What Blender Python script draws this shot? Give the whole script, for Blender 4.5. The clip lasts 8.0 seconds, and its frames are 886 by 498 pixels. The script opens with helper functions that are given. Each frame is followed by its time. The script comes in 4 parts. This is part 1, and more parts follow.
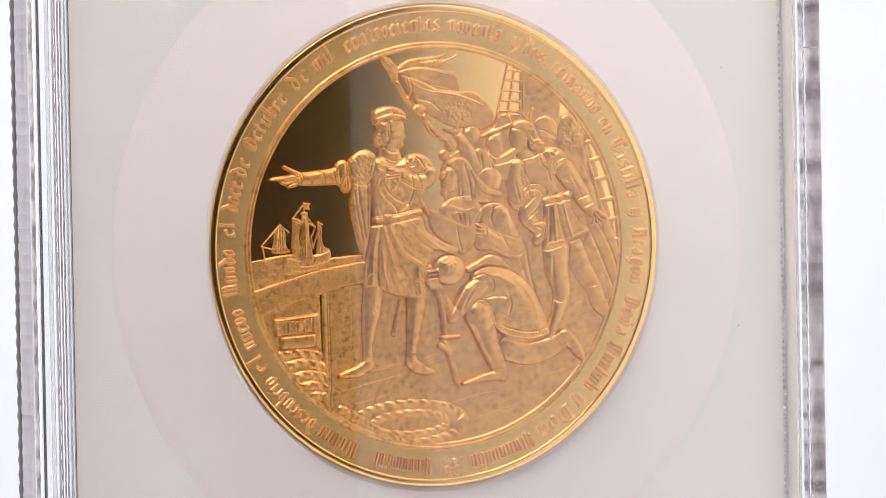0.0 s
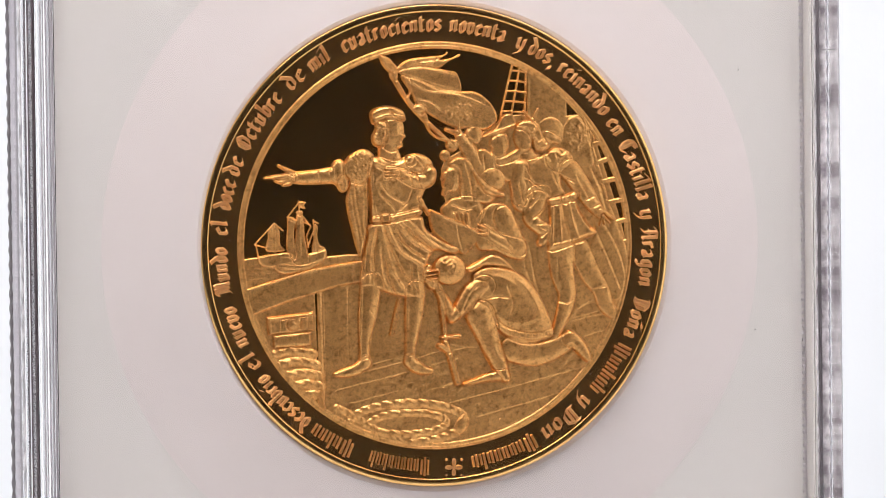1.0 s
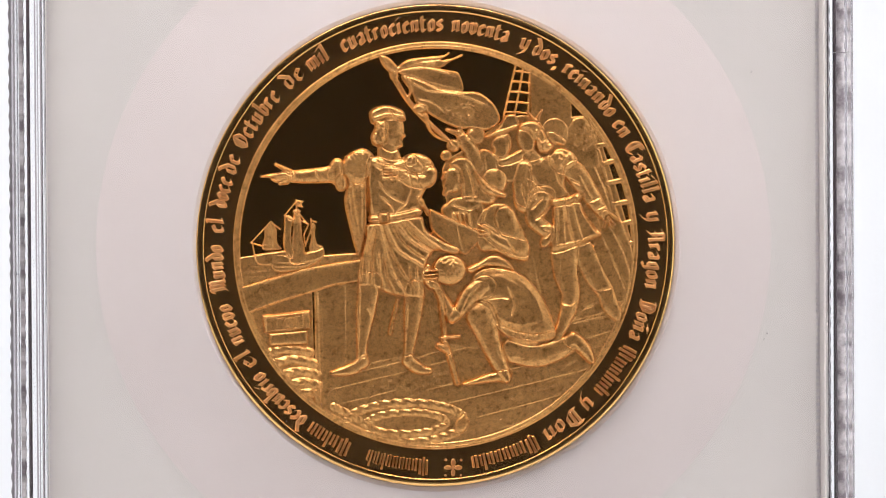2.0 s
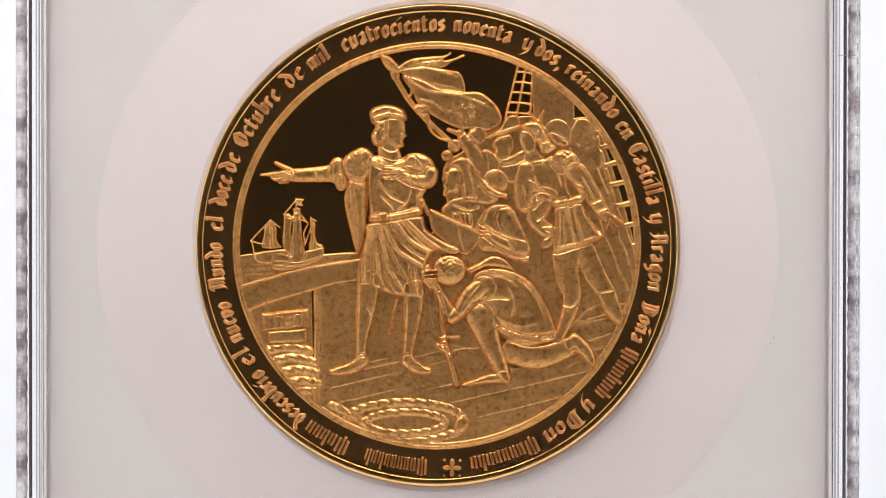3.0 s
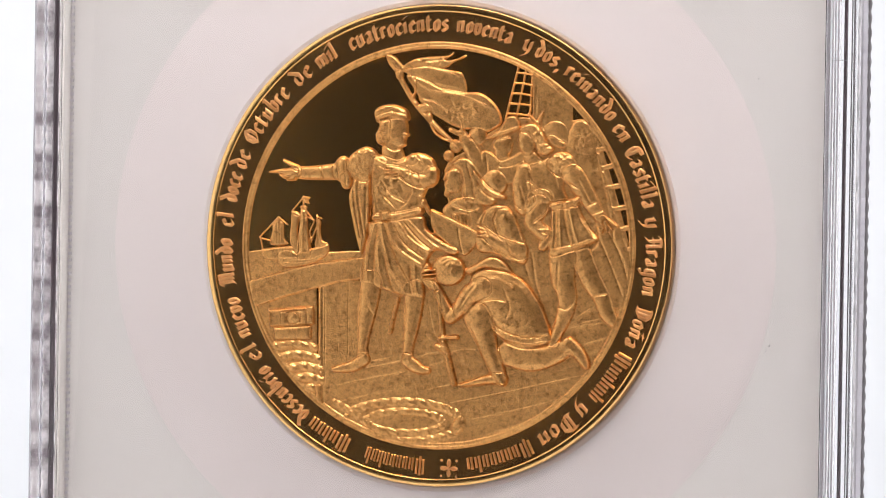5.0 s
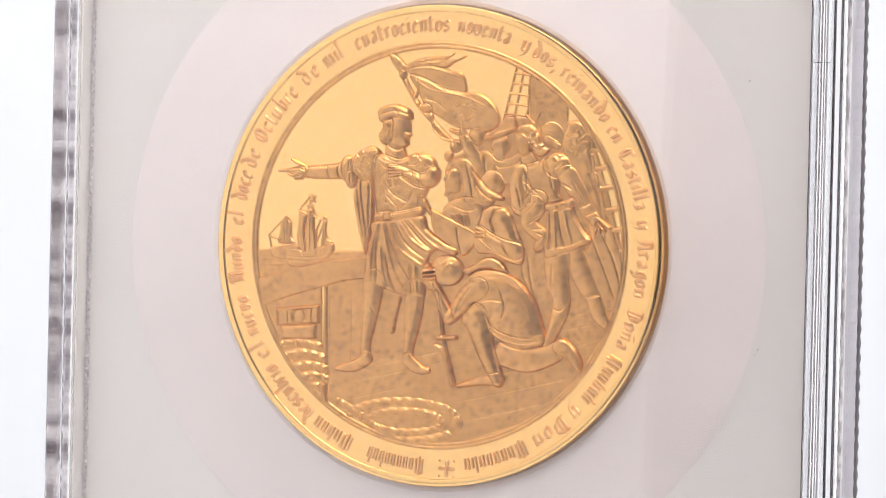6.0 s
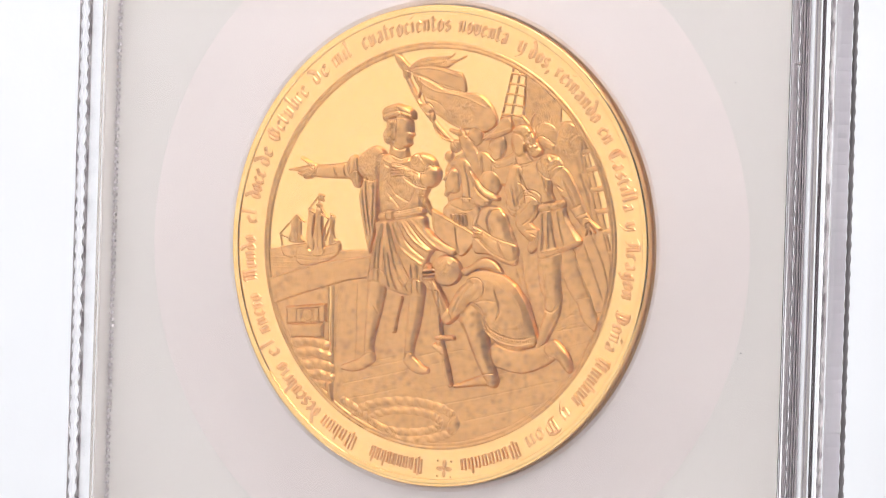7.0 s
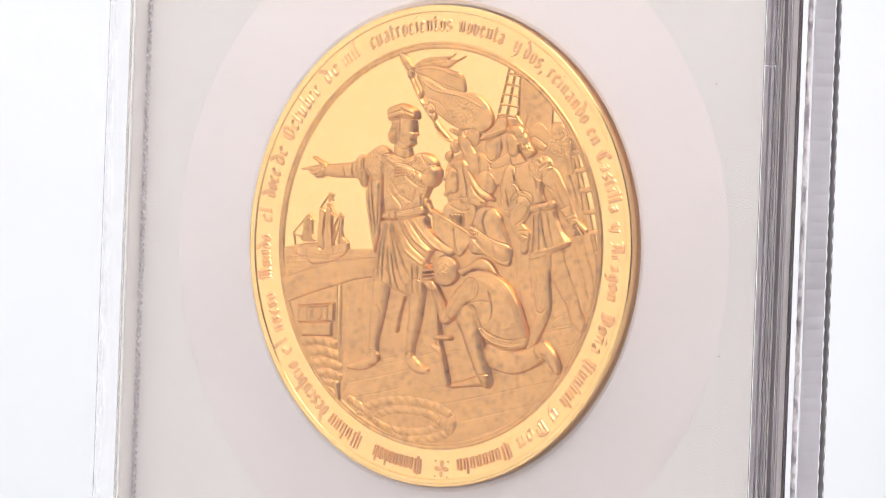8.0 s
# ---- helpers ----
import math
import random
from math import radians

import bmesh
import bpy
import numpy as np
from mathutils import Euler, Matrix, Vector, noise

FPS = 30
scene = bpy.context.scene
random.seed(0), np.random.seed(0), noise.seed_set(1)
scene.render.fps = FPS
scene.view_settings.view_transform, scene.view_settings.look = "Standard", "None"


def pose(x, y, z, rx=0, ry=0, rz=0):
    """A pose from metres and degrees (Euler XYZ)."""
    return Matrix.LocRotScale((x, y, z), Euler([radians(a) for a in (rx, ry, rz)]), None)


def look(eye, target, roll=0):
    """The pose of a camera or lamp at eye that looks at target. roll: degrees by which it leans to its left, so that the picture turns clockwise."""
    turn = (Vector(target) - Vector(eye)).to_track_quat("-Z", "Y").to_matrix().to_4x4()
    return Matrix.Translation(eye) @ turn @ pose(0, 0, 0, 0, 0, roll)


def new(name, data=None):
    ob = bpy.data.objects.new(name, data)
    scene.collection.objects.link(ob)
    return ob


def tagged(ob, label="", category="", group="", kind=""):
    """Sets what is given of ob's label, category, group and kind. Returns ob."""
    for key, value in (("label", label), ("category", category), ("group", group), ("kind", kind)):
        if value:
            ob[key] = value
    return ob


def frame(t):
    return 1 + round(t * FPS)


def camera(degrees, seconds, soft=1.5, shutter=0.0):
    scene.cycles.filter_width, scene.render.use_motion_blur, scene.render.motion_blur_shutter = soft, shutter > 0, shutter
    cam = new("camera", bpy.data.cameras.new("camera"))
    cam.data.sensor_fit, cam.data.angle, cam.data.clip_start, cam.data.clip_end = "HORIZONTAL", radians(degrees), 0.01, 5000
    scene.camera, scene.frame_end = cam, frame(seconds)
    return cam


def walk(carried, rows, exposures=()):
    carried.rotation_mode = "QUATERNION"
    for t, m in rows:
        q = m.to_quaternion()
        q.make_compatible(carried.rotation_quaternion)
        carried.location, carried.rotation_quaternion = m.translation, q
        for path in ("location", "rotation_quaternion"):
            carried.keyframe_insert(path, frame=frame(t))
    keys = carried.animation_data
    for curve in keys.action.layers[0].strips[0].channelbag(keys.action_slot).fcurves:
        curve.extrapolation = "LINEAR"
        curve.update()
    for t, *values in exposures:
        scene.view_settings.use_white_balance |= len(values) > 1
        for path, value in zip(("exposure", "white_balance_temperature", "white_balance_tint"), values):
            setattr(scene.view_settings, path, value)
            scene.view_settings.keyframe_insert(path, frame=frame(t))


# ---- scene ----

MM = 0.001
REST = 0.085            # height of the medal's middle over the table
LEAN, TWIST, HOLDER_TWIST = 3.025, 0.158, -1.3
TURN = [(0.0, 22.21), (0.5, 18.62), (1.0, 14.96), (1.5, 11.25), (2.0, 7.50), (2.5, 3.72), (3.0, -0.08), (3.5, -3.90), (4.0, -7.73),
        (4.5, -11.55), (5.0, -15.37), (5.5, -19.16), (6.0, -22.93), (6.5, -26.65), (7.0, -30.34), (7.5, -33.96), (8.0, -37.53)]

# ---- camera: it stands still, about 0.94 m off, with a long lens ----
cam = camera(7.857, 8.0, soft=1.0)
DIST, PITCH = 0.93627, math.radians(4.554)
AIM = Vector((0.001017, 0.0, REST - 0.000421))
EYE = AIM + Vector((0.0, -DIST * math.cos(PITCH), DIST * math.sin(PITCH)))
walk(cam, [(0.0, look(EYE, AIM, 1.198)), (8.0, look(EYE, AIM, 1.198))], exposures=[(0.0, -0.08), (8.0, -0.08)])

# ---- world and lights: a lit photo box with an open front in a dim room ----
world = bpy.data.worlds.new("room_dark")
scene.world = world
world.use_nodes = True
world.node_tree.nodes["Background"].inputs["Color"].default_value = (0.02, 0.02, 0.022, 1)
world.node_tree.nodes["Background"].inputs["Strength"].default_value = 0.3


def lamp(name, eye, target, sx, sy, watts, colour):
    data = bpy.data.lights.new(name, "AREA")
    data.shape, data.size, data.size_y, data.energy, data.color = "RECTANGLE", sx, sy, watts, colour
    ob = new(name, data)
    ob.matrix_world = look(eye, target)
    return tagged(ob, "flat white light panel of the photo box", "light panel", kind="structure")


BOX_W, BOX_FRONT, BOX_BACK, BOX_TOP = 0.31, -0.395, 0.34, 0.62
lamp("light_panel_top", (0, 0.0, BOX_TOP - 0.012), (0, 0.001, 0), 0.50, 0.40, 0.9, (1.0, 0.97, 0.95))
# unseen front strip, added as fill to brighten the insert board
lamp("fill_panel_front", (0, -0.25, BOX_TOP - 0.02), (0, 0.0, 0.09), 0.50, 0.08, 2.3, (1.0, 0.935, 0.915))
lamp("light_panel_west", (-BOX_W + 0.012, -0.055, 0.28), (0, -0.055, 0.28), 0.66, 0.50, 0.52, (1.0, 0.97, 0.945))
lamp("light_panel_east", (BOX_W - 0.012, 0.0, 0.28), (0, 0.0, 0.28), 0.58, 0.50, 0.42, (1.0, 0.97, 0.945))
lamp("light_panel_back", (0, 0.20, BOX_TOP - 0.02), (0, BOX_BACK, 0.1), 0.5, 0.06, 0.16, (0.90, 0.95, 1.0))


# ---- materials ----
def shader(name, colour, rough, metal=0.0, **more):
    m = bpy.data.materials.new(name)
    m.use_nodes = True
    b = m.node_tree.nodes["Principled BSDF"]
    b.inputs["Base Color"].default_value = (*colour, 1)
    b.inputs["Roughness"].default_value = rough
    b.inputs["Metallic"].default_value = metal
    for key, value in more.items():
        b.inputs[key.replace("_", " ")].default_value = value
    return m, b


def link(m, a, out, b, inp):
    m.node_tree.links.new(a.outputs[out], b.inputs[inp])


def node(m, kind, **values):
    n = m.node_tree.nodes.new(kind)
    for key, value in values.items():
        if key in n.inputs:
            n.inputs[key].default_value = value
    return n


def ramp(m, stops):
    n = m.node_tree.nodes.new("ShaderNodeValToRGB")
    e = n.color_ramp.elements
    while len(e) < len(stops):
        e.new(0.5)
    for el, (at, c) in zip(e, stops):
        el.position, el.color = at, (*c, 1)
    return n


def noisy(name, dark, light, rough, metal=0.0, scale=400.0, fine=4000.0, bump=0.1, dist=0.00004, rough_var=0.08, lo=0.35, hi=0.65):
    """A surface with stains at one scale and grain at another."""
    m, b = shader(name, light, rough, metal)
    pos = node(m, "ShaderNodeTexCoord")
    big = node(m, "ShaderNodeTexNoise", Scale=scale, Detail=6.0, Roughness=0.6)
    small = node(m, "ShaderNodeTexNoise", Scale=fine, Detail=3.0, Roughness=0.6)
    link(m, pos, "Object", big, "Vector")
    link(m, pos, "Object", small, "Vector")
    r = ramp(m, [(lo, dark), (hi, light)])
    link(m, big, "Fac", r, "Fac")
    link(m, r, "Color", b, "Base Color")
    mr = node(m, "ShaderNodeMapRange")
    mr.inputs["To Min"].default_value, mr.inputs["To Max"].default_value = max(0.0, rough - rough_var), rough + rough_var
    link(m, big, "Fac", mr, "Value")
    link(m, mr, "Result", b, "Roughness")
    bm_ = node(m, "ShaderNodeBump", Strength=bump, Distance=dist)
    link(m, small, "Fac", bm_, "Height")
    link(m, bm_, "Normal", b, "Normal")
    return m


def frosted_gold():
    """Matt struck gold: fine grain, and brown toning in scattered patches."""
    m = noisy("gold_frosted", (0.71, 0.37, 0.125), (0.82, 0.44, 0.153), 0.355, 1.0, 300, 5200, 0.7, 0.00005, 0.05)
    b = m.node_tree.nodes["Principled BSDF"]
    old = b.inputs["Base Color"].links[0].from_socket
    pos = node(m, "ShaderNodeTexCoord")
    spots = node(m, "ShaderNodeTexNoise", Scale=1300.0, Detail=8.0, Roughness=0.75)
    link(m, pos, "Object", spots, "Vector")
    r = ramp(m, [(0.50, (1, 1, 1)), (0.66, (0.36, 0.28, 0.20))])
    link(m, spots, "Fac", r, "Fac")
    pits = node(m, "ShaderNodeTexNoise", Scale=4200.0, Detail=4.0, Roughness=0.8)
    link(m, pos, "Object", pits, "Vector")
    pit_ramp = ramp(m, [(0.36, (0.50, 0.42, 0.34)), (0.52, (1, 1, 1))])
    link(m, pits, "Fac", pit_ramp, "Fac")
    both = m.node_tree.nodes.new("ShaderNodeMix")
    both.data_type, both.blend_type = "RGBA", "MULTIPLY"
    both.inputs["Factor"].default_value = 0.6
    m.node_tree.links.new(r.outputs["Color"], both.inputs[6])
    m.node_tree.links.new(pit_ramp.outputs["Color"], both.inputs[7])
    mix = m.node_tree.nodes.new("ShaderNodeMix")
    mix.data_type, mix.blend_type = "RGBA", "MULTIPLY"
    mix.inputs["Factor"].default_value = 0.8
    m.node_tree.links.new(old, mix.inputs[6])
    m.node_tree.links.new(both.outputs[2], mix.inputs[7])
    m.node_tree.links.new(mix.outputs[2], b.inputs["Base Color"])
    return m


def milky(name, dark, light, share):
    """White plastic that lets part of the light through."""
    m = noisy(name, dark, light, 0.46, 0.0, 50, 3000, 0.04, 0.00001)
    b = m.node_tree.nodes["Principled BSDF"]
    out = m.node_tree.nodes["Material Output"]
    thin = node(m, "ShaderNodeBsdfTranslucent", Color=(*light, 1))
    mix = node(m, "ShaderNodeMixShader", Fac=share)
    link(m, b, "BSDF", mix, 1)
    link(m, thin, "BSDF", mix, 2)
    link(m, mix, "Shader", out, "Surface")
    return m


def hazy(m, tint, share, rough):
    """Old polish: fine hairlines and handling scatter part of the mirror's light widely."""
    b, out = m.node_tree.nodes["Principled BSDF"], m.node_tree.nodes["Material Output"]
    haze = node(m, "ShaderNodeBsdfAnisotropic", Color=(*tint, 1), Roughness=rough)
    pos = node(m, "ShaderNodeTexCoord")
    wear = node(m, "ShaderNodeTexNoise", Scale=260.0, Detail=9.0, Roughness=0.75)
    link(m, pos, "Object", wear, "Vector")
    amount = node(m, "ShaderNodeMapRange")
    amount.inputs["From Min"].default_value, amount.inputs["From Max"].default_value = 0.3, 0.7
    amount.inputs["To Min"].default_value, amount.inputs["To Max"].default_value = share * 0.5, share * 1.5
    link(m, wear, "Fac", amount, "Value")
    mix = node(m, "ShaderNodeMixShader")
    link(m, amount, "Result", mix, "Fac")
    link(m, b, "BSDF", mix, 1)
    link(m, haze, "BSDF", mix, 2)
    link(m, mix, "Shader", out, "Surface")
    return m


GOLD_FROST = frosted_gold()
GOLD_POLISH = hazy(noisy("gold_polished", (0.86, 0.53, 0.19), (0.90, 0.57, 0.22), 0.105, 1.0, 900, 3000, 0.05, 0.000008, 0.02), (0.88, 0.52, 0.20), 0.032, 0.40)
GOLD_BAND = hazy(noisy("gold_band", (0.86, 0.52, 0.19), (0.90, 0.57, 0.22), 0.135, 1.0, 700, 4000, 0.08, 0.00001, 0.03), (0.88, 0.46, 0.20), 0.06, 0.40)
GOLD_LETTER = noisy("gold_letter", (0.72, 0.38, 0.16), (0.86, 0.48, 0.21), 0.33, 1.0, 500, 5000, 0.5, 0.00003, 0.05)
INSERT = milky("insert_board", (0.785, 0.760, 0.747), (0.810, 0.785, 0.772), 0.4)
GASKET = milky("gasket", (0.858, 0.800, 0.800), (0.886, 0.828, 0.828), 0.3)
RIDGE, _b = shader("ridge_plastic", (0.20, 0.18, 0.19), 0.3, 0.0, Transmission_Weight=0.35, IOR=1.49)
WELD = noisy("weld_plastic", (0.24, 0.21, 0.23), (0.78, 0.75, 0.77), 0.3, 0.0, 420, 4000, 0.5, 0.0001, 0.08, 0.38, 0.62)
LINE, _b = shader("moulded_line", (0.42, 0.39, 0.42), 0.25)
WALL = milky("frosted_side", (0.60, 0.575, 0.61), (0.76, 0.735, 0.77), 0.5)
# dark colour stands in for the dim room refracted at the clear seam
SEAM_REFRACTION, _b = shader("seam_refraction", (0.11, 0.085, 0.095), 0.15, 0.0, Transmission_Weight=0.3, IOR=1.49)
LINT, _b = shader("lint", (0.75, 0.70, 0.62), 0.8)
DUST, _b = shader("dust", (0.20, 0.19, 0.18), 0.9)
WOOD = noisy("table_wood", (0.30, 0.17, 0.075), (0.42, 0.25, 0.11), 0.45, 0.0, 12, 300, 0.1, 0.0003)
BLACK = noisy("dark_curtain", (0.10, 0.085, 0.06), (0.13, 0.11, 0.08), 0.9, 0.0, 3, 60, 0.1, 0.001)
FABRIC = noisy("white_fabric", (0.765, 0.785, 0.81), (0.79, 0.81, 0.835), 0.8, 0.0, 8, 900, 0.1, 0.0002)
ROOM = noisy("dim_wall", (0.10, 0.070, 0.042), (0.13, 0.090, 0.055), 0.9, 0.0, 3, 60, 0.1, 0.001)
TABLE = noisy("white_acrylic", (0.80, 0.80, 0.80), (0.84, 0.84, 0.84), 0.25, 0.0, 20, 900, 0.02, 0.0001)
CLEAR, _b = shader("clear_plastic", (0.985, 0.98, 0.985), 0.02, 0.0, Transmission_Weight=1.0, IOR=1.14)
PANE, _b = shader("clear_window", (1.0, 0.995, 0.99), 0.0, 0.0, Transmission_Weight=1.0, IOR=1.45)


# ---- helpers for meshes ----
def part(name, bm, material, parent=None, label="", smooth=True):
    me = bpy.data.meshes.new(name)
    bm.to_mesh(me)
    bm.free()
    me.materials.append(material)
    if smooth:
        me.shade_smooth()
    ob = new(name, me)
    if parent:
        ob.parent = parent
    if label:
        ob["label"] = label
    return ob


def block(x0, x1, y0, y1, z0, z1, bevel=0.0, segs=2):
    bm = bmesh.new()
    bmesh.ops.create_cube(bm, size=1.0)
    bmesh.ops.scale(bm, vec=(x1 - x0, y1 - y0, z1 - z0), verts=bm.verts)
    bmesh.ops.translate(bm, vec=((x0 + x1) / 2, (y0 + y1) / 2, (z0 + z1) / 2), verts=bm.verts)
    if bevel:
        bmesh.ops.bevel(bm, geom=bm.edges[:], offset=bevel, segments=segs, affect="EDGES", profile=0.5)
    return bm


def lathe(profile, steps=256, closed=False):
    """Turn a profile of (radius, depth) about the y axis; it faces -y."""
    bm = bmesh.new()
    rings = []
    for r, y in profile:
        if r < 1e-9:
            rings.append([bm.verts.new((0, y, 0))])
        else:
            rings.append([bm.verts.new((r * math.cos(2 * math.pi * k / steps), y, r * math.sin(2 * math.pi * k / steps))) for k in range(steps)])
    pairs = list(zip(rings, rings[1:])) + ([(rings[-1], rings[0])] if closed else [])
    for a, b in pairs:
        for k in range(steps):
            n = (k + 1) % steps
            if len(a) == 1:
                bm.faces.new((a[0], b[k], b[n]))
            elif len(b) == 1:
                bm.faces.new((a[k], b[0], a[n]))
            else:
                bm.faces.new((a[k], b[k], b[n], a[n]))
    bmesh.ops.recalc_face_normals(bm, faces=bm.faces)
    return bm


# ---- the dim room and the photo box ----
def structure(name, bm, material, label, category):
    return tagged(part(name, bm, material, smooth=False), label, category, kind="structure")


R = 1.6
structure("room_floor", block(-R, R, -R - 0.6, R, -0.80, -0.75), ROOM, "dark floor of the dim room", "floor")
structure("room_ceiling", block(-R, R, -R - 0.6, R, 1.7, 1.75), ROOM, "dark ceiling of the dim room", "ceiling")
structure("wall_south", block(-R, R, -R - 0.65, -R - 0.6, -0.75, 1.7), BLACK, "dark wall behind the camera", "wall")
structure("wall_north", block(-R, R, R, R + 0.05, -0.75, 1.7), ROOM, "dark wall behind the photo box", "wall")
structure("wall_west", block(-R - 0.05, -R, -R - 0.6, R, -0.75, 1.7), ROOM, "dark side wall of the dim room", "wall")
structure("wall_east", block(R, R + 0.05, -R - 0.6, R, -0.75, 1.7), ROOM, "dark side wall of the dim room", "wall")
# unseen table, added to carry the box and bounce warm light upward
table = structure("table", block(-0.75, 0.75, -0.62, 0.50, -0.045, -0.0125, 0.003), WOOD, "unseen brown wooden table added under the photo box for warm bounce light", "table")
for x in (-0.70, 0.70):
    for y in (-0.57, 0.45):
        part("leg", block(x - 0.025, x + 0.025, y - 0.025, y + 0.025, -0.75, -0.045, 0.002), WOOD, table, smooth=False)
structure("box_floor", block(-BOX_W - 0.01, BOX_W + 0.01, BOX_FRONT, BOX_BACK + 0.01, -0.012, 0), FABRIC, "white floor of the photo box", "floor")
structure("box_back", block(-BOX_W, BOX_W, BOX_BACK, BOX_BACK + 0.01, 0.0005, BOX_TOP), FABRIC, "bright white backdrop behind the holder", "backdrop")
structure("box_west", block(-BOX_W - 0.01, -BOX_W, BOX_FRONT, BOX_BACK + 0.01, 0.0005, BOX_TOP), FABRIC, "white side of the photo box", "wall")
structure("box_east", block(BOX_W, BOX_W + 0.01, BOX_FRONT + 0.072, BOX_BACK + 0.01, 0.0005, BOX_TOP), FABRIC, "white side of the photo box", "wall")
structure("box_top", block(-BOX_W - 0.01, BOX_W + 0.01, BOX_FRONT, BOX_BACK + 0.01, BOX_TOP + 0.0005, BOX_TOP + 0.011), FABRIC, "white top of the photo box", "ceiling")

turntable = tagged(new("turntable"), "round white turntable under the clear holder", "turntable")
SLAB_LOW = -0.0700
TABLE_TOP = REST + SLAB_LOW * math.cos(math.radians(LEAN)) - 0.0097 * math.sin(math.radians(LEAN))
bm = lathe([(0, -TABLE_TOP), (0.094, -TABLE_TOP), (0.096, -TABLE_TOP + 0.002), (0.096, -TABLE_TOP + 0.008), (0.0, -TABLE_TOP + 0.008)], 96)
bmesh.ops.rotate(bm, cent=(0, 0, 0), matrix=Matrix.Rotation(math.radians(-90), 3, "X"), verts=bm.verts)
part("plate", bm, TABLE, turntable, smooth=False)
bm = lathe([(0, -TABLE_TOP + 0.008), (0.07, -TABLE_TOP + 0.008), (0.07, 0.0), (0.0, 0.0)], 64)
bmesh.ops.rotate(bm, cent=(0, 0, 0), matrix=Matrix.Rotation(math.radians(-90), 3, "X"), verts=bm.verts)
part("foot", bm, TABLE, turntable, smooth=False)

# ---- the clear holder ----
SLAB_HIGH, Y_FRONT, Y_BACK = 0.0900, -0.0036, 0.0105
INNER_W = 0.0571
holder = tagged(new("display_holder"), "clear plastic display holder with a white insert and ridged edges", "holder")


def wavy(x, y, radius, depth, pitch, z0, z1, flat=1.0):
    """A beaded ridge along z."""
    bm = bmesh.new()
    steps, around, old = int((z1 - z0) / pitch * 8), 10, None
    for k in range(steps + 1):
        z = z0 + (z1 - z0) * k / steps
        r = radius + depth * math.cos(2 * math.pi * (z - z0) / pitch)
        ring = [bm.verts.new((x + r * math.cos(2 * math.pi * a / around), y + flat * r * math.sin(2 * math.pi * a / around), z)) for a in range(around)]
        if old:
            for a in range(around):
                bm.faces.new((old[a], old[(a + 1) % around], ring[(a + 1) % around], ring[a]))
        else:
            bm.faces.new(ring[::-1])
        old = ring
    bm.faces.new(old)
    bmesh.ops.recalc_face_normals(bm, faces=bm.faces)
    return bm


def teeth(x0, x1, y0, y1, pitch, z0, z1):
    """A row of small moulded teeth."""
    bm = bmesh.new()
    z = z0
    while z < z1:
        c = bmesh.ops.create_cube(bm, size=1.0)["verts"]
        bmesh.ops.scale(bm, vec=(x1 - x0, y1 - y0, pitch * 0.45), verts=c)
        bmesh.ops.translate(bm, vec=((x0 + x1) / 2, (y0 + y1) / 2, z), verts=c)
        z += pitch
    return bm


def span(s, a, b):
    return (min(s * a, s * b), max(s * a, s * b))


def rippled(x0, x1, y0, y1, pitch, depth, z0, z1):
    """A thin upright wall with moulded cross ripples."""
    bm = bmesh.new()
    steps, old = int((z1 - z0) / pitch * 8), None
    for k in range(steps + 1):
        z = z0 + (z1 - z0) * k / steps
        d = depth * (abs(math.cos(math.pi * (z - z0) / pitch)) - 0.5)
        ring = [bm.verts.new(p) for p in ((x0 + d, y0, z), (x1 + d, y0, z), (x1 + d, y1, z), (x0 + d, y1, z))]
        if old:
            for i in range(4):
                bm.faces.new((old[i], old[(i + 1) % 4], ring[(i + 1) % 4], ring[i]))
        else:
            bm.faces.new(ring[::-1])
        old = ring
    bm.faces.new(old)
    bmesh.ops.recalc_face_normals(bm, faces=bm.faces)
    return bm


Y_MID = 0.0054
